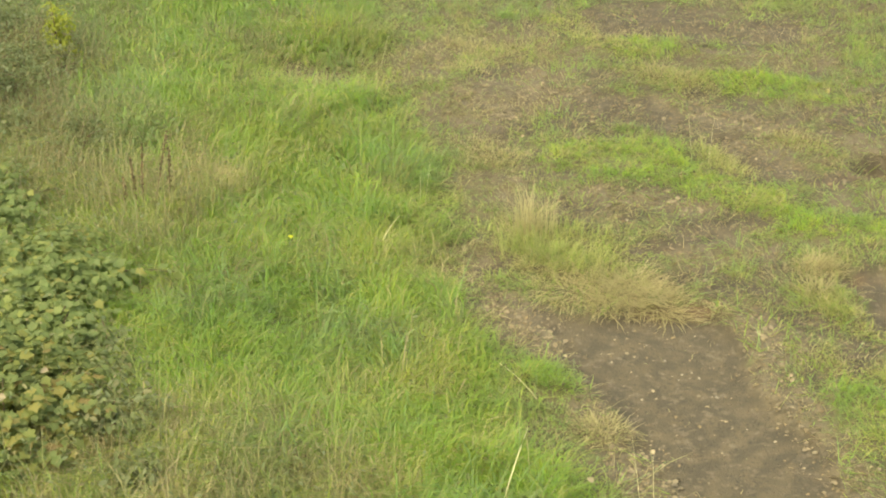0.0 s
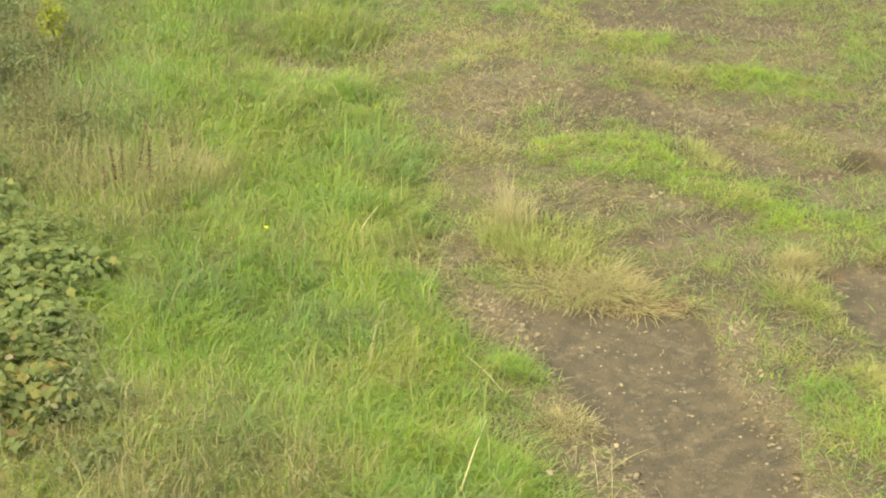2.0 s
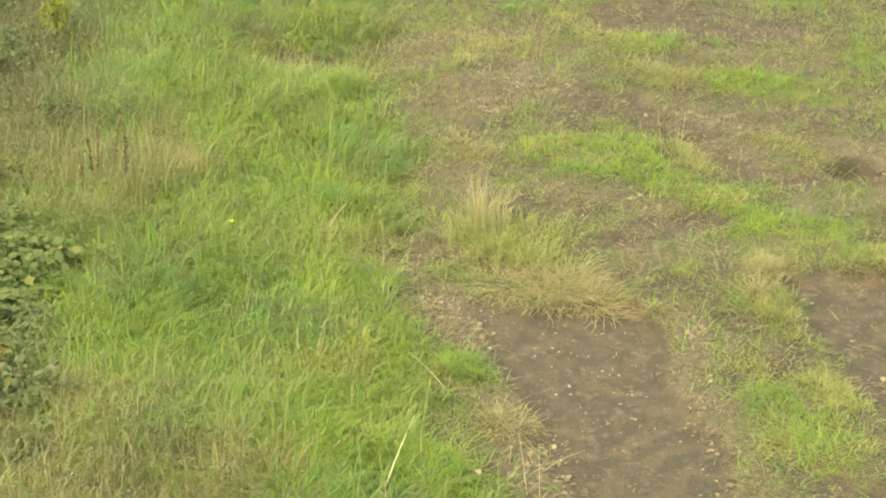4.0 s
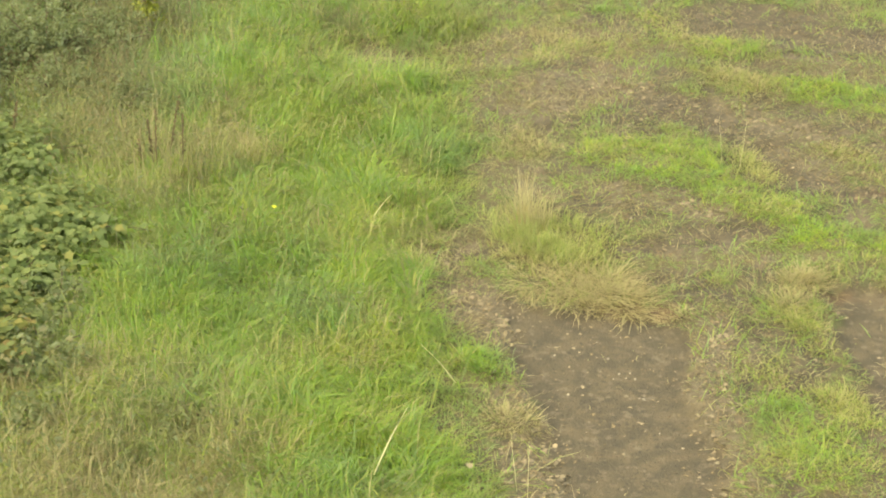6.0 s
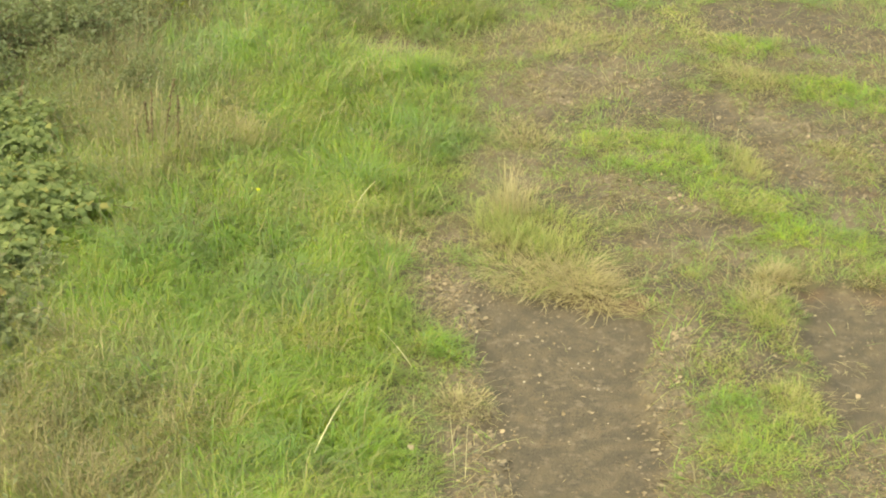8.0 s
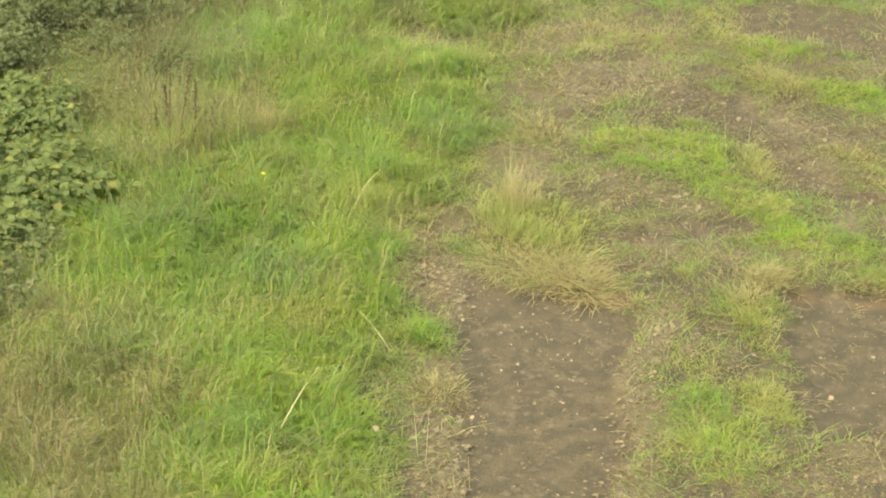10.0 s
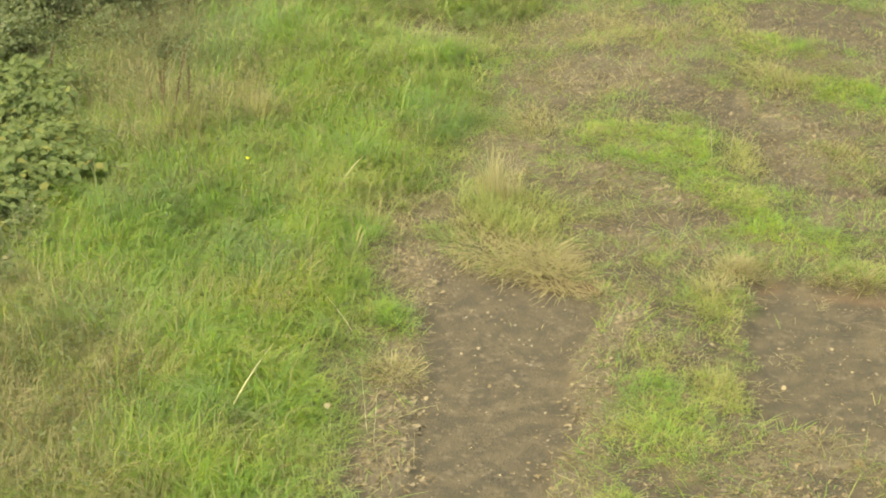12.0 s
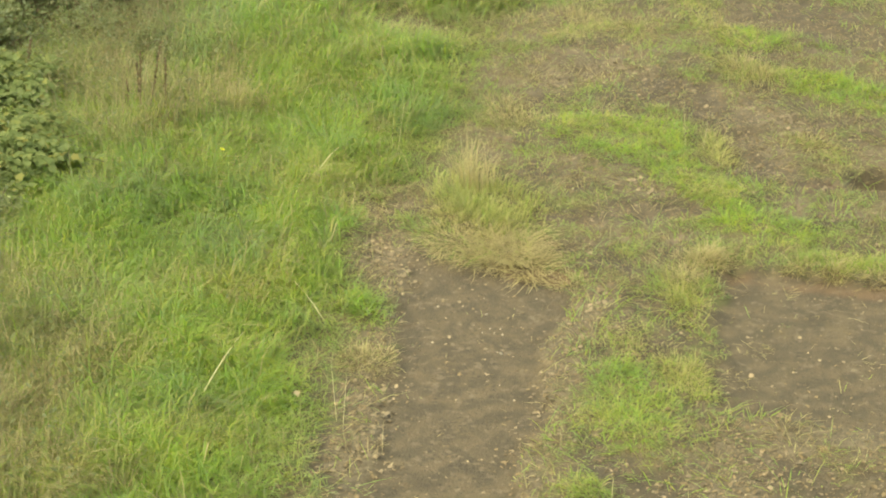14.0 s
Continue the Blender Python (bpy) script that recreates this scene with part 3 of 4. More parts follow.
def leaf_litter():
    """Scraps of dead leaf trodden flat into the short grass and the edges of the beds."""
    rng = np.random.RandomState(34)
    n = 90000
    x, y = rng.uniform(-2.4, 4.6, n), rng.uniform(-3.0, 8.6, n)
    c = cover(x, y)
    keep = rng.rand(n) < (0.36 + 0.6 * c["litter"] + 0.3 * c["sparse"] + 0.25 * c["soil"] - 0.12 * c["lush"]) * (1 - 0.8 * c["bed"]) * smooth(x, -1.4, -0.4) * smooth(rough(x, y, 0.22, 61), 0.25, 0.6)
    keep = np.where(c["bed"] > 0.5, rng.rand(n) < 0.04 + 0.2 * c["litter"], keep)
    x, y = x[keep], y[keep]
    n = len(x)
    at = np.stack([x, y, height(x, y) + rng.uniform(0.001, 0.010, n)], 1)
    out = np.stack([rng.normal(0, 0.12, n), rng.normal(0, 0.12, n), np.ones(n) * 1.5], 1)
    me = leaves_mesh("leaf_litter", rng, at, out, rng.gamma(3.0, 0.005, n) + 0.006, SCRAP, 0.8, 0.0)
    tagged(new("leaf_litter", me), "brown scraps of dead leaf trodden into short grass", "leaves", kind="stuff")


leaf_litter()


# ---- shrubs at the edge of the meadow ----
def shrub(name, x, y, rx, ry, tall, shoots, leaf, material, label, category, seed, lobed=True, narrow=0.7, canes=8, single=0, under=0, below=None):
    """Arching shoots from one root, with leaves along both sides of each; some outer leaves are parts of their own."""
    rng = np.random.RandomState(seed)
    root = thing(name, x, y, label, category)
    at, along = [], []
    for i in range(shoots):
        a = rng.uniform(0, 6.2832)
        reach = math.sqrt(rng.uniform(0.05, 1.0)) * rng.uniform(0.85, 1.15)
        ox, oy = rng.normal(0, 0.12 * rx), rng.normal(0, 0.12 * ry)
        top = tall * rng.uniform(0.75, 1.2) * (1 - 0.45 * reach ** 3)
        bow = rng.normal(0, 0.25)
        pts = []
        for s in np.linspace(0, 1, 9):
            b = a + bow * s
            pts.append((ox + math.cos(b) * rx * reach * s ** 1.2, oy + math.sin(b) * ry * reach * s ** 1.2, top * (1.9 * s - 0.9 * s * s)))
        if i < canes:
            part("cane", tube(pts, np.linspace(0.007, 0.0025, 9)), BARK, root)
        pts = np.array(pts)
        count = max(5, int(1.7 * (0.35 + reach * max(rx, ry)) / leaf))
        for k, s in enumerate(np.linspace(0.3, 1, count)):
            f = min(s * 8, 7.999)
            p = pts[int(f)] + (pts[int(f) + 1] - pts[int(f)]) * (f - int(f))
            d = pts[int(f) + 1] - pts[int(f)]
            d = d / np.linalg.norm(d)
            side = np.array([-d[1], d[0], 0]) * (1 if k % 2 else -1)
            go = 0.6 * d + side * (0.9 if s < 0.97 else 0.1) + np.array([0, 0, -0.25])
            at.append(p + rng.normal(0, 0.35 * leaf, 3))
            along.append(go + rng.normal(0, 0.25, 3))
    at, along = np.array(at), np.array(along)
    at[:, 2] = np.maximum(at[:, 2], 0.02)
    n = len(at)
    up = np.stack([rng.normal(0, 0.28, n), rng.normal(-0.12, 0.28, n), np.ones(n)], 1)
    size = leaf * rng.uniform(0.6, 1.35, n)
    if not lobed:
        part_mesh("foliage", leaves_mesh("leaves", rng, at, up, size, material, narrow), root, "", "stuff")
    else:
        order = np.argsort(-(at[:, 2] / tall - 0.35 * at[:, 1] / ry + rng.normal(0, 0.15, n)))
        own, rest = order[:single], order[single:]
        part_mesh("foliage", lobed_mesh("leaves", rng, at[rest], along[rest], up[rest], size[rest], material), root, "", "stuff")
        shared = [lobed_mesh("leaf", rng, np.zeros((1, 3)), np.array([[1.0, 0, 0]]), np.array([[0, 0, 1.0]]), np.ones(1), material)]
        for k in own:
            u, w = Vector(along[k]).normalized(), Vector(up[k])
            v = w.cross(u).normalized()
            w = u.cross(v)
            leaf_ob = new("leaf", shared[0])
            leaf_ob.parent = root
            m = Matrix((u, v, w)).transposed().to_4x4() @ Matrix.Scale(size[k], 4)
            m.translation = at[k]
            leaf_ob.matrix_basis = m
    # Added low layer that fills the gaps: dark brown unless below is given.
    if under:
        r = np.sqrt(rng.rand(under)) * 0.95
        a = rng.uniform(0, 6.2832, under)
        low = np.stack([rx * r * np.cos(a), ry * r * np.sin(a), 0.03 + 0.45 * tall * (1 - r * r) * rng.rand(under)], 1)
        part_mesh("undergrowth", leaves_mesh("under_leaves", rng, low, np.stack([rng.normal(0, 0.4, under), rng.normal(0, 0.4, under), np.ones(under)], 1), rng.uniform(0.03, 0.07, under), below or UNDER, 0.8), root, "shaded green leaves under the shoots" if below else "added brown leaves that darken the gaps under the shoots", "stuff")
    return root


GREEN = "green broad-leaved bush with lobed leaves beside meadow"
shrub("bramble_bush", -4.35, 1.15, 0.95, 0.85, 0.30, 210, 0.064, BRAMBLE, GREEN, "bush", 41, single=260, under=1500, below=BRAMBLE)
shrub("bramble_bush", -4.05, 0.25, 0.55, 0.6, 0.26, 120, 0.062, BRAMBLE, "low green broad-leaved shoots beside yellowing shrub", "bush", 48, single=160, under=700, below=BRAMBLE)
shrub("bramble_bush", -4.85, 2.4, 0.75, 0.8, 0.32, 150, 0.062, BRAMBLE, "pale green leafy bush in front of dark weeds", "bush", 47, single=140, under=1000, below=BRAMBLE)
b = shrub("shrub", -4.22, -0.60, 0.58, 0.85, 0.36, 130, 0.07, AUTUMN, "shrub with yellowing autumn leaves beside tall weeds", "bush", 42, single=220, under=900, below=AUTUMN)
rng = np.random.RandomState(43)
d = rng.normal(0, 1, (26, 3))
d[:, 2] = np.abs(d[:, 2])
d /= np.linalg.norm(d, axis=1)[:, None]
withered = leaves_mesh("brown_leaf", rng, np.zeros((1, 3)), np.array([[0, 0, 1.0]]), np.ones(1), DEAD_LEAF)
for p in d * np.array([0.46, 0.62, 0.40]):
    wl = part_mesh("brown_leaf", withered, b, "withered brown leaf")
    wl.location, wl.scale = p, [rng.uniform(0.06, 0.1)] * 3
    wl.rotation_euler = (rng.uniform(-0.4, 0.6), rng.uniform(-0.4, 0.4), rng.uniform(0, 6.28))
TALL_WEED = "tall grey-green leafy weeds at meadow edge"
for sx, sy, rx, ry, tall, shoots, seed in ((-3.72, 0.0, 0.42, 0.5, 0.26, 40, 44), (-3.55, -0.75, 0.4, 0.4, 0.3, 40, 52), (-3.45, -1.35, 0.22, 0.22, 0.26, 24, 53)):
    shrub("leafy_weed", sx, sy, rx, ry, tall, shoots, 0.048, GREYWEED, "low leafy grey-green weeds among dry stems", "weeds", seed, False, 0.7, 4)
shrub("hedge_shrub", -5.55, 4.6, 0.75, 0.85, 0.62, 95, 0.045, HEDGE, "dark leafy shrub with brown gaps at meadow edge", "bush", 45, False, 0.8, 14, under=1500)
shrub("hedge_shrub", -4.85, 5.0, 0.6, 0.6, 0.55, 65, 0.045, HEDGE, "dark leafy shrub with brown gaps at meadow edge", "bush", 46, False, 0.8, 12, under=900)
shrub("hedge_shrub", -5.35, 3.5, 0.6, 0.6, 0.5, 70, 0.05, HEDGE, "dark leafy shrub beside pale green bush", "bush", 50, False, 0.8, 10, under=700)
shrub("leafy_weed", -5.0, 6.5, 0.7, 0.9, 0.48, 60, 0.045, HEDGE, TALL_WEED, "weeds", 49, False, 0.7, 9, under=500)
shrub("leafy_weed", -4.5, 4.1, 0.4, 0.5, 0.36, 34, 0.042, GREYWEED, TALL_WEED, "weeds", 54, False, 0.6, 6, under=120)
shrub("leafy_weed", -4.35, 5.35, 0.45, 0.6, 0.36, 40, 0.042, HEDGE, "low dark green leafy weeds in tan grass", "weeds", 55, False, 0.6, 6, under=200)
shrub("leafy_weed", -3.85, 3.7, 0.35, 0.5, 0.28, 30, 0.04, HEDGE, "low dark green leafy weeds in tan grass", "weeds", 56, False, 0.6, 5, under=120)
shrub("yellow_weed", -4.07, 5.95, 0.17, 0.17, 0.55, 26, 0.055, LIME, "upright weed with yellow-green leaves in tall grass", "weeds", 51, False, 0.6, 5)


# ---- straw tufts ----
def tuft(row, count, long, lean, fall, dry, label, seed, wide=0.0045, pale=0.85, least=0.02, burst=0.55, lift=0.0):
    rng = np.random.RandomState(seed)
    x1, y1, x2, y2, r = row
    s = rng.rand(count)
    a, q = rng.uniform(0, 6.2832, count), r * 1.5 * np.sqrt(rng.rand(count)) * (0.6 + 0.8 * rng.rand(count))
    ox, oy = (x1 + x2) / 2, (y1 + y2) / 2
    x, y = x1 + (x2 - x1) * s + q * np.cos(a), y1 + (y2 - y1) * s + q * np.sin(a)
    z = height(x, y) - 0.008 + lift * rng.rand(count) * (1 - np.minimum(q / (2 * r), 1))
    base = ground_at(ox, oy)
    way = np.where(rng.rand(count) < burst, a, fall + rng.normal(0, 0.6, count))
    tilt = np.clip(lean * rng.gamma(4, 0.25, count), least, 1.45)
    bend = rng.uniform(0.2, 1.2, count) * (1 - tilt / 2.0)
    me = blades_mesh("straw_tuft", rng, x - ox, y - oy, z - base, long * rng.uniform(0.45, 1.25, count), wide * rng.uniform(0.7, 1.3, count), way, tilt, bend,
                     np.clip(dry + rng.normal(0, 0.13, count), 0, 1), rng.normal(pale, 0.2, count))
    ob = new("straw_tuft")
    ob.empty_display_size = 0.1
    ob.location = (ox, oy, base)
    part_mesh("foliage", me, ob, "", "stuff")
    return tagged(ob, label, "grass tuft", "straw tufts in the field")


PALE, GOLD = "pale dead straw tuft standing in short grass", "golden yellow grass tuft with dry tips"
TUFTS = [  # stroke, blades, length, lean, fall direction, dryness
    (1, 420, 0.12, 1.25, -1.2, 0.85), (2, 1300, 0.104, 1.25, -0.6, 0.88), (3, 1500, 0.102, 1.1, -0.9, 0.82),
    (4, 800, 0.096, 1.25, 0.3, 0.88), (5, 720, 0.073, 1.05, -1.5, 0.55), (6, 1080, 0.084, 1.05, 0.0, 0.6), (7, 600, 0.067, 1.25, -0.5, 0.88),
    (8, 800, 0.112, 1.1, 0.9, 0.72), (9, 700, 0.115, 0.7, 0.2, 0.6), (10, 1000, 0.096, 1.15, 0.0, 0.8), (11, 1000, 0.088, 1.2, -0.4, 0.82),
    (12, 1000, 0.096, 1.15, -1.4, 0.78), (13, 500, 0.088, 1.15, 1.0, 0.8), (14, 600, 0.088, 1.2, -0.3, 0.85),
]
for i, (k, count, long, lean, fall, dry) in enumerate(TUFTS):
    tuft(STRAW[k], count, long, lean, fall, dry, PALE if dry > 0.75 else GOLD, 60 + i)
PLUME = "tall pale plume of dead grass standing in golden tuft"
tuft((-0.56, 1.98, -0.50, 1.92, 0.05), 130, 0.46, 0.16, 1.2, 0.97, PLUME, 60, 0.0038, 1.0)
tuft((-0.44, 1.96, -0.36, 1.90, 0.05), 70, 0.38, 0.22, 0.6, 0.95, PLUME, 59, 0.0038, 0.95)
tuft((-0.70, 1.75, -0.35, 1.55, 0.10), 420, 0.24, 0.75, 1.6, 0.55, GOLD, 58, 0.0045, 0.65)
tuft((-0.40, 1.45, -0.10, 1.30, 0.11), 420, 0.22, 1.0, 0.4, 0.55, GOLD, 57, 0.0045, 0.75)
MAT = "mat of long pale straw lying over bed edge"
for mx, my, mr, count, fall, seed in ((-0.42, 1.00, 0.13, 190, -2.2, 93), (-0.22, 1.02, 0.14, 210, -1.2, 97), (-0.02, 0.88, 0.13, 250, -1.0, 98), (0.13, 0.80, 0.11, 230, -0.6, 100), (0.02, 1.08, 0.13, 220, 0.2, 101), (0.20, 0.66, 0.09, 130, -0.4, 102),
                                      (-0.20, 0.78, 0.09, 90, -1.6, 114)):
    tuft((mx - 0.06, my + 0.03, mx + 0.06, my - 0.05, mr), count, 0.24, 1.35, fall, 0.95, MAT, seed, 0.0048, 0.85, 1.2, 0.75, 0.045)
OVERHANG = "dead straw hanging over cut edge of earth bed"
for mx, my, mr, count, long, fall, seed in ((1.42, 1.02, 0.07, 260, 0.17, -0.3, 103), (1.30, 0.66, 0.07, 220, 0.15, -1.2, 104), (2.06, 1.02, 0.05, 130, 0.12, -1.4, 105), (2.32, 1.0, 0.06, 200, 0.15, -1.5, 106),
                                            (2.62, 0.95, 0.06, 150, 0.13, -1.8, 107), (0.52, 0.52, 0.05, 130, 0.13, -1.0, 108), (-0.66, -0.82, 0.10, 200, 0.11, -0.4, 109)):
    tuft((mx - 0.04, my, mx + 0.04, my, mr), count, long, 1.15, fall, 0.95, OVERHANG, seed, 0.0044, 0.8, 0.8, 0.6, 0.05)
WISP = "loose bundle of pale straw lying on bare earth"
for mx, my, mr, count, fall, seed in ((1.82, -0.13, 0.05, 60, -0.5, 110), (1.68, -0.60, 0.06, 70, 0.2, 111), (2.49, -0.2, 0.05, 45, 0.1, 112), (1.95, 0.68, 0.04, 35, 0.0, 113)):
    tuft((mx - 0.05, my + 0.02, mx + 0.05, my - 0.02, mr), count, 0.12, 1.4, fall, 0.95, WISP, seed, 0.0038, 0.6, 1.38, 0.15)
STANDING = "tall tan dead weed stems standing in meadow"
tuft((-3.55, 2.05, -3.00, 2.45, 0.26), 170, 0.52, 0.2, 1.3, 0.92, STANDING, 94, 0.0055, 0.35)
tuft((-3.90, 2.70, -3.50, 2.95, 0.26), 150, 0.42, 0.25, 1.3, 0.92, STANDING, 95, 0.005, 0.5)
tuft((-4.40, 3.30, -3.95, 4.50, 0.34), 330, 0.42, 0.28, 1.3, 0.9, STANDING, 96, 0.005, 0.35)
tuft((-4.50, 5.00, -4.20, 6.20, 0.34), 300, 0.42, 0.28, 1.3, 0.9, STANDING, 99, 0.006, 0.25)
tuft((-1.75, 6.75, -1.15, 6.7, 0.26), 2200, 0.24, 0.85, -1.5, 0.6, "tall olive and golden grass clump beside bare earth", 90, 0.006, 0.3)
tuft((-2.80, 2.80, -2.68, 2.76, 0.08), 480, 0.30, 0.4, 1.3, 0.78, "tall tan grass tuft standing in meadow", 91)
tuft((-0.42, 2.0, 0.0, 1.5, 0.2), 1100, 0.17, 1.0, -1.2, 0.45, GOLD, 92)


# ---- single stems ----
def stem(name, foot, tip, sag, thick, material, label, category, group=""):
    base = ground_at(foot[0], foot[1])
    foot, tip = Vector((foot[0], foot[1], max(foot[2], base + 0.0))), Vector(tip)
    pts = []
    for s in np.linspace(0, 1, 7):
        p = foot.lerp(tip, float(s)) - foot
        pts.append((p.x, p.y, p.z + sag * 4 * s * (1 - s)))
    bm = tube(pts, np.linspace(thick, thick * 0.35, 7), 5)
    me = bpy.data.meshes.new(name)
    bm.to_mesh(me)
    bm.free()
    me.materials.append(material)
    ob = new(name, me)
    ob.location = foot
    return tagged(ob, label, category, group)


LYING = "long pale straw stem lying on green grass"
stem("long_straw", (-1.43, -1.70, 0.20), (-1.24, -1.45, 0.50), 0.02, 0.0045, STEM, LYING, "straw")
stem("long_straw", (-1.65, 1.71, 0.22), (-1.51, 1.77, 0.38), 0.015, 0.0045, STEM, LYING, "straw")
stem("long_straw", (-0.99, -0.56, 0.13), (-1.21, -0.47, 0.36), 0.02, 0.003, STEM, LYING, "straw")
UPRIGHT = "thin pale grass stem standing upright in grass"
for fx, fy, tx, ty, tz in ((1.10, 3.02, 1.06, 3.05, 0.48), (1.24, 3.02, 1.28, 3.04, 0.43), (-1.22, 2.50, -1.16, 2.53, 0.49), (-1.26, 2.46, -1.24, 2.5, 0.44), (-2.19, 3.13, -2.0, 3.3, 0.46),
                           (-2.09, 3.2, -1.95, 3.3, 0.45), (-2.23, 2.9, -2.1, 3.1, 0.44), (-0.62, -1.62, -0.66, -1.55, 0.42), (-0.56, -1.7, -0.55, -1.6, 0.36), (-1.1, 5.9, -1.0, 6.0, 0.35)):
    stem("grass_stem", (fx, fy, 0.03), (tx, ty, tz), 0.01, 0.0017, STEM, UPRIGHT, "grass stem", "upright grass stems")
def dock(x, y, lean, tall, seed):
    """A dead dock: one bare stalk and a narrow brown head of dry seeds round its upper half."""
    rng = np.random.RandomState(seed)
    root = thing("dead_stalk", x, y, "dark brown dead dock stalk with dry seed head", "weed stalk", "dead stalks in the weeds")
    h = tall - root.location.z
    bow = rng.uniform(-0.02, 0.02)
    pts = [(lean * q + bow * q * (1 - q) * 4, 0.04 * q, h * q) for q in np.linspace(0, 1, 7)]
    part("stem", tube(pts, np.linspace(0.006, 0.002, 7)), STALK, root)
    n = 150
    q = rng.uniform(0.42, 1.0, n)
    at = np.stack([lean * q + bow * q * (1 - q) * 4, 0.04 * q, h * q], 1) + rng.normal(0, 1, (n, 3)) * (0.011 * (1.25 - q))[:, None]
    part_mesh("seed_head", leaves_mesh("seed_head", rng, at, rng.normal(0, 1, (n, 3)), rng.uniform(0.01, 0.022, n), SEED, 0.8), root, "dry dark brown seeds", "stuff")


SEED = plain_material("dry_seed", (0.11, 0.082, 0.042), (0.20, 0.152, 0.08), 30, 0.9)
for k, (fx, fy, lean, tall) in enumerate(((-3.30, 2.30, 0.16, 0.96), (-3.36, 2.31, 0.03, 0.86), (-3.50, 2.34, 0.01, 0.60), (-3.19, 2.36, 0.05, 0.80), (-3.40, 2.44, -0.03, 0.72), (-4.62, 2.85, 0.07, 0.72))):
    dock(fx, fy, lean, tall, 300 + k)

# ---- stones and fallen leaves ----
rng = np.random.RandomState(77)
PEBBLE_SHAPES = []
for i in range(4):
    bm = bmesh.new()
    bmesh.ops.create_icosphere(bm, subdivisions=2, radius=1)
    for v in bm.verts:
        v.co *= 0.85 + 0.3 * noise.noise(v.co * 1.3 + Vector((i * 7, 0, 0)))
        v.co.z *= 0.6
    for f in bm.faces:
        f.smooth = True
    me = bpy.data.meshes.new("pebble")
    bm.to_mesh(me)
    bm.free()
    me.materials.append(PEBBLE)
    PEBBLE_SHAPES.append(me)


def pebble(x, y, r):
    ob = new("pebble", PEBBLE_SHAPES[rng.randint(4)])
    ob.location = (x, y, ground_at(x, y) + 0.25 * r)
    r *= 0.8
    ob.scale = (r * rng.uniform(0.8, 1.4), r * rng.uniform(0.7, 1.1), r * rng.uniform(0.7, 1.0))
    ob.rotation_euler = (rng.uniform(-0.3, 0.3), rng.uniform(-0.3, 0.3), rng.uniform(0, 6.28))
    tagged(ob, "small pale stone lying on bare brown earth", "stone", "pale stones on the earth")


for x, y, r in ((0, 0, 0.02), (0.157, -0.254, 0.015), (0.06, -0.19, 0.012), (0.1, -0.24, 0.010), (0.13, -0.18, 0.011), (0.02, -0.25, 0.009), (0.195, -0.512, 0.018), (0.383, -1.086, 0.017),
                (0.297, 2.082, 0.022), (0.292, 1.692, 0.02), (0.728, 5.097, 0.028), (-0.35, 0.05, 0.012), (-0.28, -0.45, 0.016), (0.3, 0.3, 0.010)):
    pebble(x, y, r)
made = 0
while made < 26:
    x, y = rng.uniform(-0.7, 2.9), rng.uniform(-2.4, 6.5)
    c = cover(np.array([x]), np.array([y]))
    if c["soil"][0] > 0.6:
        pebble(x, y, rng.choice([0.004, 0.005, 0.006, 0.008]))
        made += 1

LEAF_MESHES = []
for i in range(5):
    r5 = np.random.RandomState(200 + i)
    LEAF_MESHES.append(leaves_mesh("fallen_leaf", r5, np.zeros((1, 3)), np.array([[0, 0, 1.0]]), np.array([1.0]), DEAD_LEAF, r5.uniform(0.7, 1.2), 0.0))


def fallen_leaf(x, y, z, size, label="withered pale brown leaf lying on the ground"):
    ob = new("fallen_leaf", LEAF_MESHES[rng.randint(5)])
    ob.location, ob.scale = (x, y, z), (size, size, size)
    ob.rotation_euler = (rng.uniform(-0.25, 0.25), rng.uniform(-0.25, 0.25), rng.uniform(0, 6.28))
    tagged(ob, label, "leaf", "fallen leaves")


ON_GRASS = "pale withered leaf caught in green grass"
for x, y, z, s in ((-2.36, 0.08, 0.21, 0.05), (-2.22, -0.33, 0.19, 0.05), (-0.90, -1.51, 0.16, 0.05), (-1.9, -0.6, 0.19, 0.03), (-1.4, 0.3, 0.15, 0.035), (-2.0, 1.0, 0.19, 0.03)):
    fallen_leaf(x, y, z, s, ON_GRASS)
made = 0
while made < 64:
    x, y = rng.uniform(-1.3, 2.8), rng.uniform(-2.4, 3.4)
    c = cover(np.array([x]), np.array([y]))
    if c["soil"][0] > 0.5 and rng.rand() < 0.35 + 0.65 * (c["litter"][0] > 0.3):
        fallen_leaf(x, y, ground_at(x, y) + 0.006, rng.uniform(0.015, 0.034))
        made += 1
yl = new("yellow_leaf", leaves_mesh("yellow_leaf", np.random.RandomState(5), np.zeros((3, 3)), np.array([[0.2, -0.6, 0.8]] * 3), np.array([0.024, 0.02, 0.018]), YELLOW_LEAF))
yl.location = (-2.34, 1.41, 0.46)
stem("grass_stem", (-2.33, 1.42, 0.03), (-2.34, 1.41, 0.47), 0.0, 0.002, BRAMBLE, "thin green stem under a yellow leaf", "grass stem")
tagged(yl, "bright yellow leaf among green grass blades", "leaf")


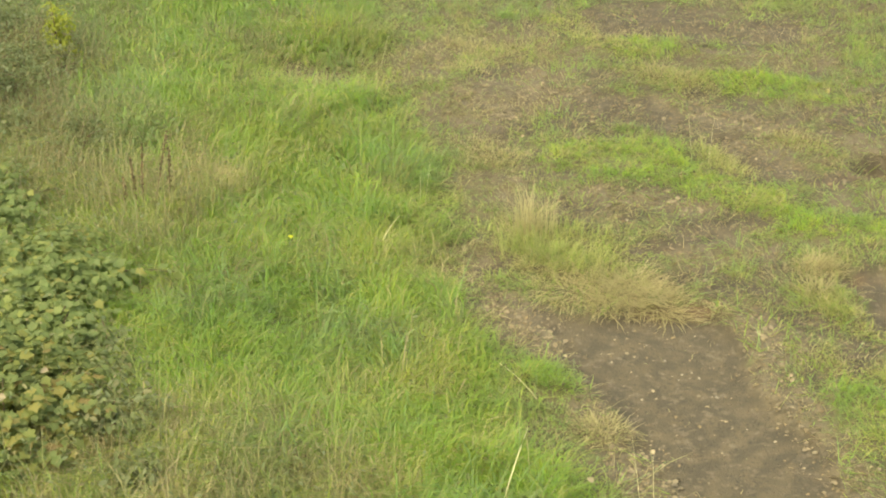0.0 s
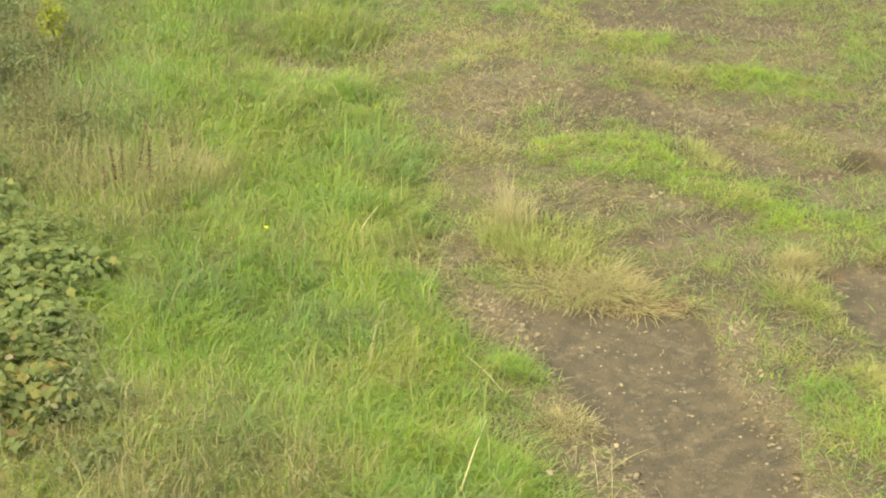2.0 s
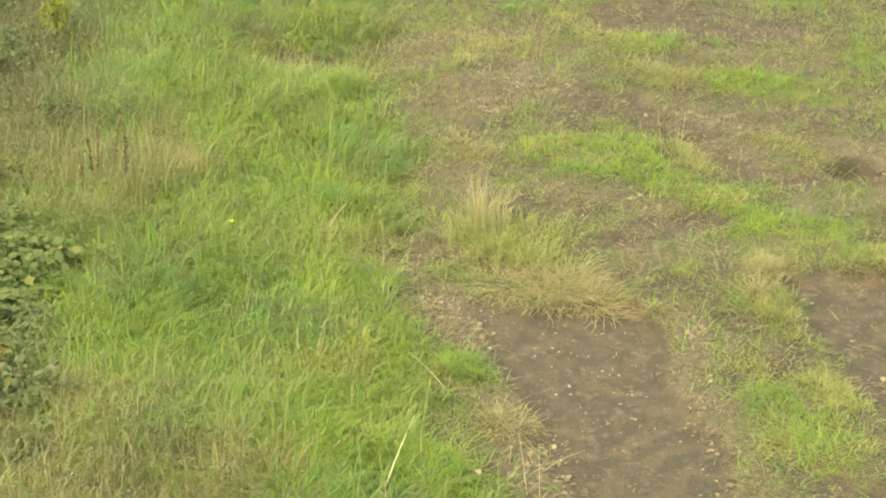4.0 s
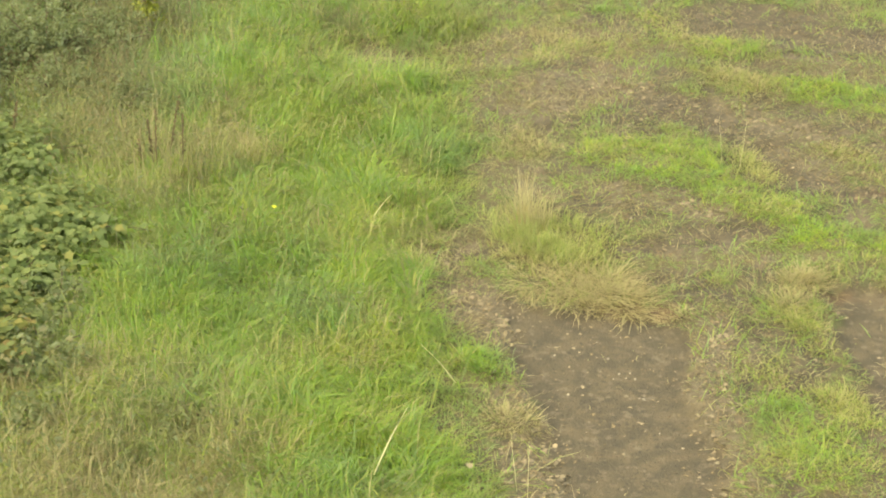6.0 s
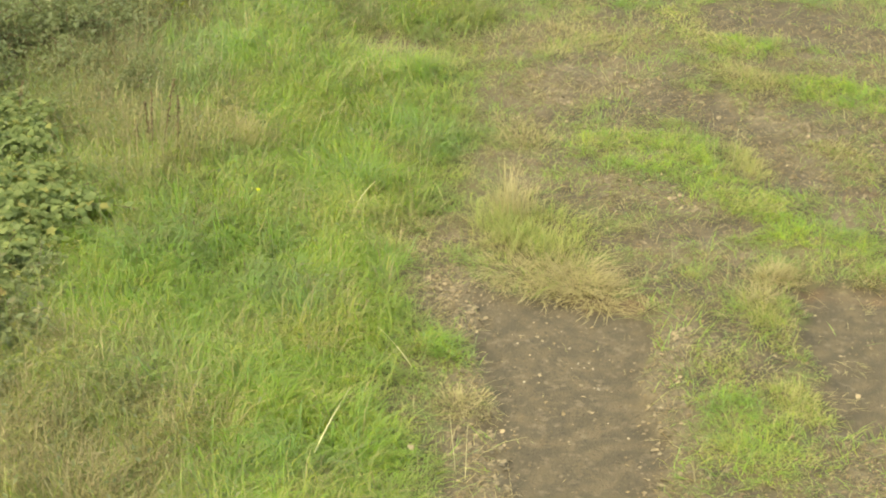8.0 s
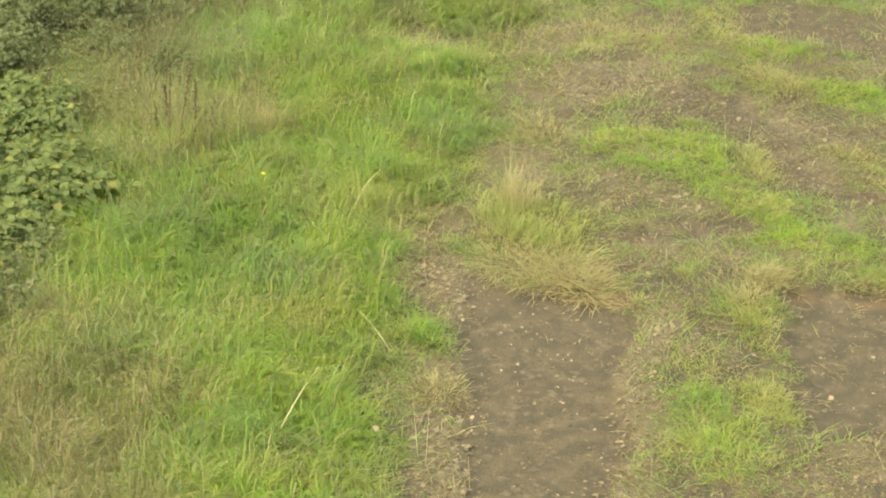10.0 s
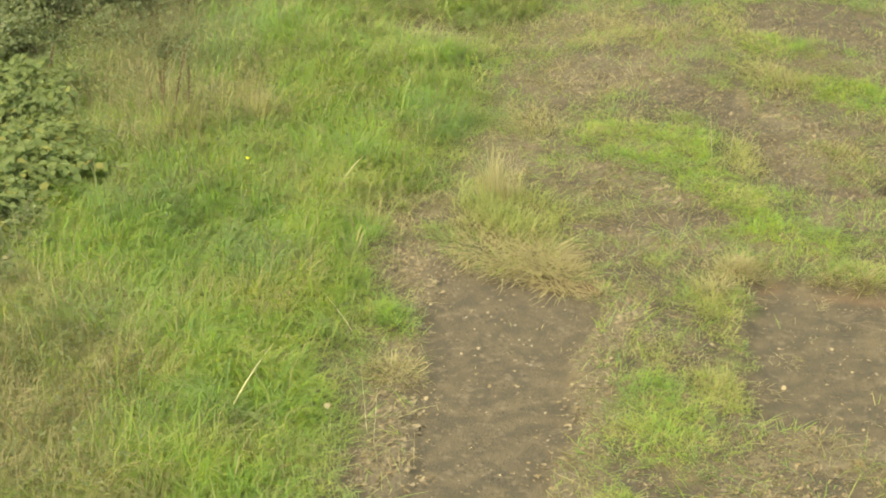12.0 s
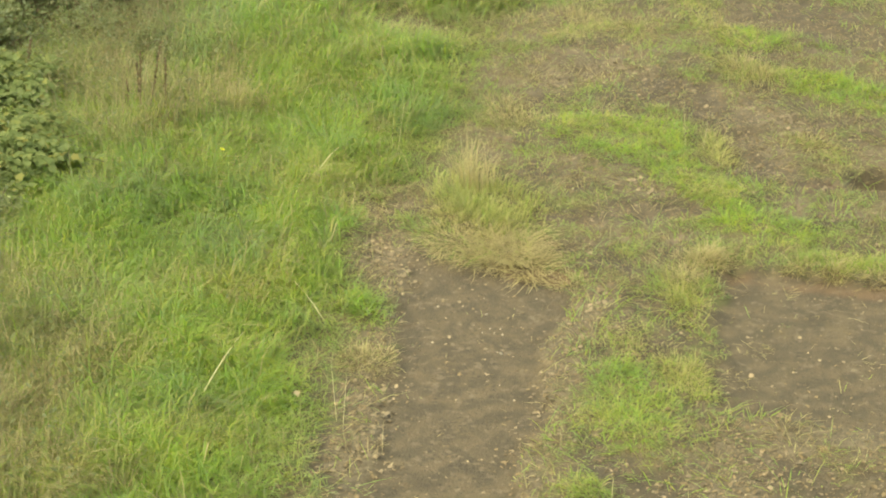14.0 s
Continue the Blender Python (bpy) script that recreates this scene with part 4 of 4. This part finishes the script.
# ---- crumbs of earth ----
def crumbs():
    rng = np.random.RandomState(88)
    n = 30000
    x, y = rng.uniform(-1.6, 3.3, n), rng.uniform(-2.9, 7.2, n)
    c = cover(x, y)
    keep = rng.rand(n) < 0.75 * c["soil"] + 0.25 * c["litter"]
    x, y = x[keep], y[keep]
    n = len(x)
    z = height(x, y)
    r = rng.gamma(1.6, 0.0019, n) + 0.0015
    shape = np.array([(1, 0, -0.3), (-0.5, 0.87, -0.3), (-0.5, -0.87, -0.3), (0.5, 0.4, 0.2), (-0.6, 0.1, 0.25), (0.2, -0.6, 0.22)])
    turn = rng.uniform(0, 6.2832, n)
    s = shape[None] * rng.uniform(0.6, 1.3, (n, 6, 1)) * r[:, None, None]
    vx = s[..., 0] * np.cos(turn)[:, None] - s[..., 1] * np.sin(turn)[:, None] + x[:, None]
    vy = s[..., 0] * np.sin(turn)[:, None] + s[..., 1] * np.cos(turn)[:, None] + y[:, None]
    v = np.stack([vx, vy, s[..., 2] + z[:, None]], -1).reshape(-1, 3)
    tri = np.array([0, 1, 3, 1, 4, 3, 1, 2, 4, 2, 5, 4, 2, 0, 5, 0, 3, 5, 3, 4, 5])
    loops = (np.arange(n)[:, None] * 6 + tri).ravel()
    me = mesh_from("earth_crumbs", v, loops, np.arange(n * 7) * 3, CRUMB, None, False)
    tagged(new("earth_crumbs", me), "loose brown crumbs of dug earth", "soil", kind="stuff")


crumbs()


def clods():
    """Larger flaky lumps turned up along the margins of the beds."""
    rng = np.random.RandomState(89)
    n = 40000
    x, y = rng.uniform(-1.6, 3.3, n), rng.uniform(-2.9, 7.2, n)
    on = np.maximum(strokes(x, y, EDGE), np.maximum(0.5 * strokes(x, y, SOIL), np.maximum(0.075 * beds(x, y), 0.22 * smooth(x, -0.9, -0.2) * (1 - strokes(x, y, LUSH)) * (1 - beds(x, y))))) * smooth(rough(x, y, 0.14, 95), 0.25, 0.6)
    keep = rng.rand(n) < 0.9 * on
    x, y = x[keep], y[keep]
    n = len(x)
    at = np.stack([x, y, height(x, y) + rng.uniform(-0.002, 0.006, n)], 1)
    out = np.stack([rng.normal(0, 0.3, n), rng.normal(0, 0.3, n), np.ones(n) * 2], 1)
    me = leaves_mesh("earth_flakes", rng, at, out, np.minimum((rng.gamma(3, 0.005, n) + 0.008) * (1 + 0.4 * strokes(x, y, EDGE)), 0.042), CLOD, 1.2, 0.0)
    tagged(new("earth_flakes", me), "curled brown flakes of earth and dead leaf", "soil", kind="stuff")


clods()
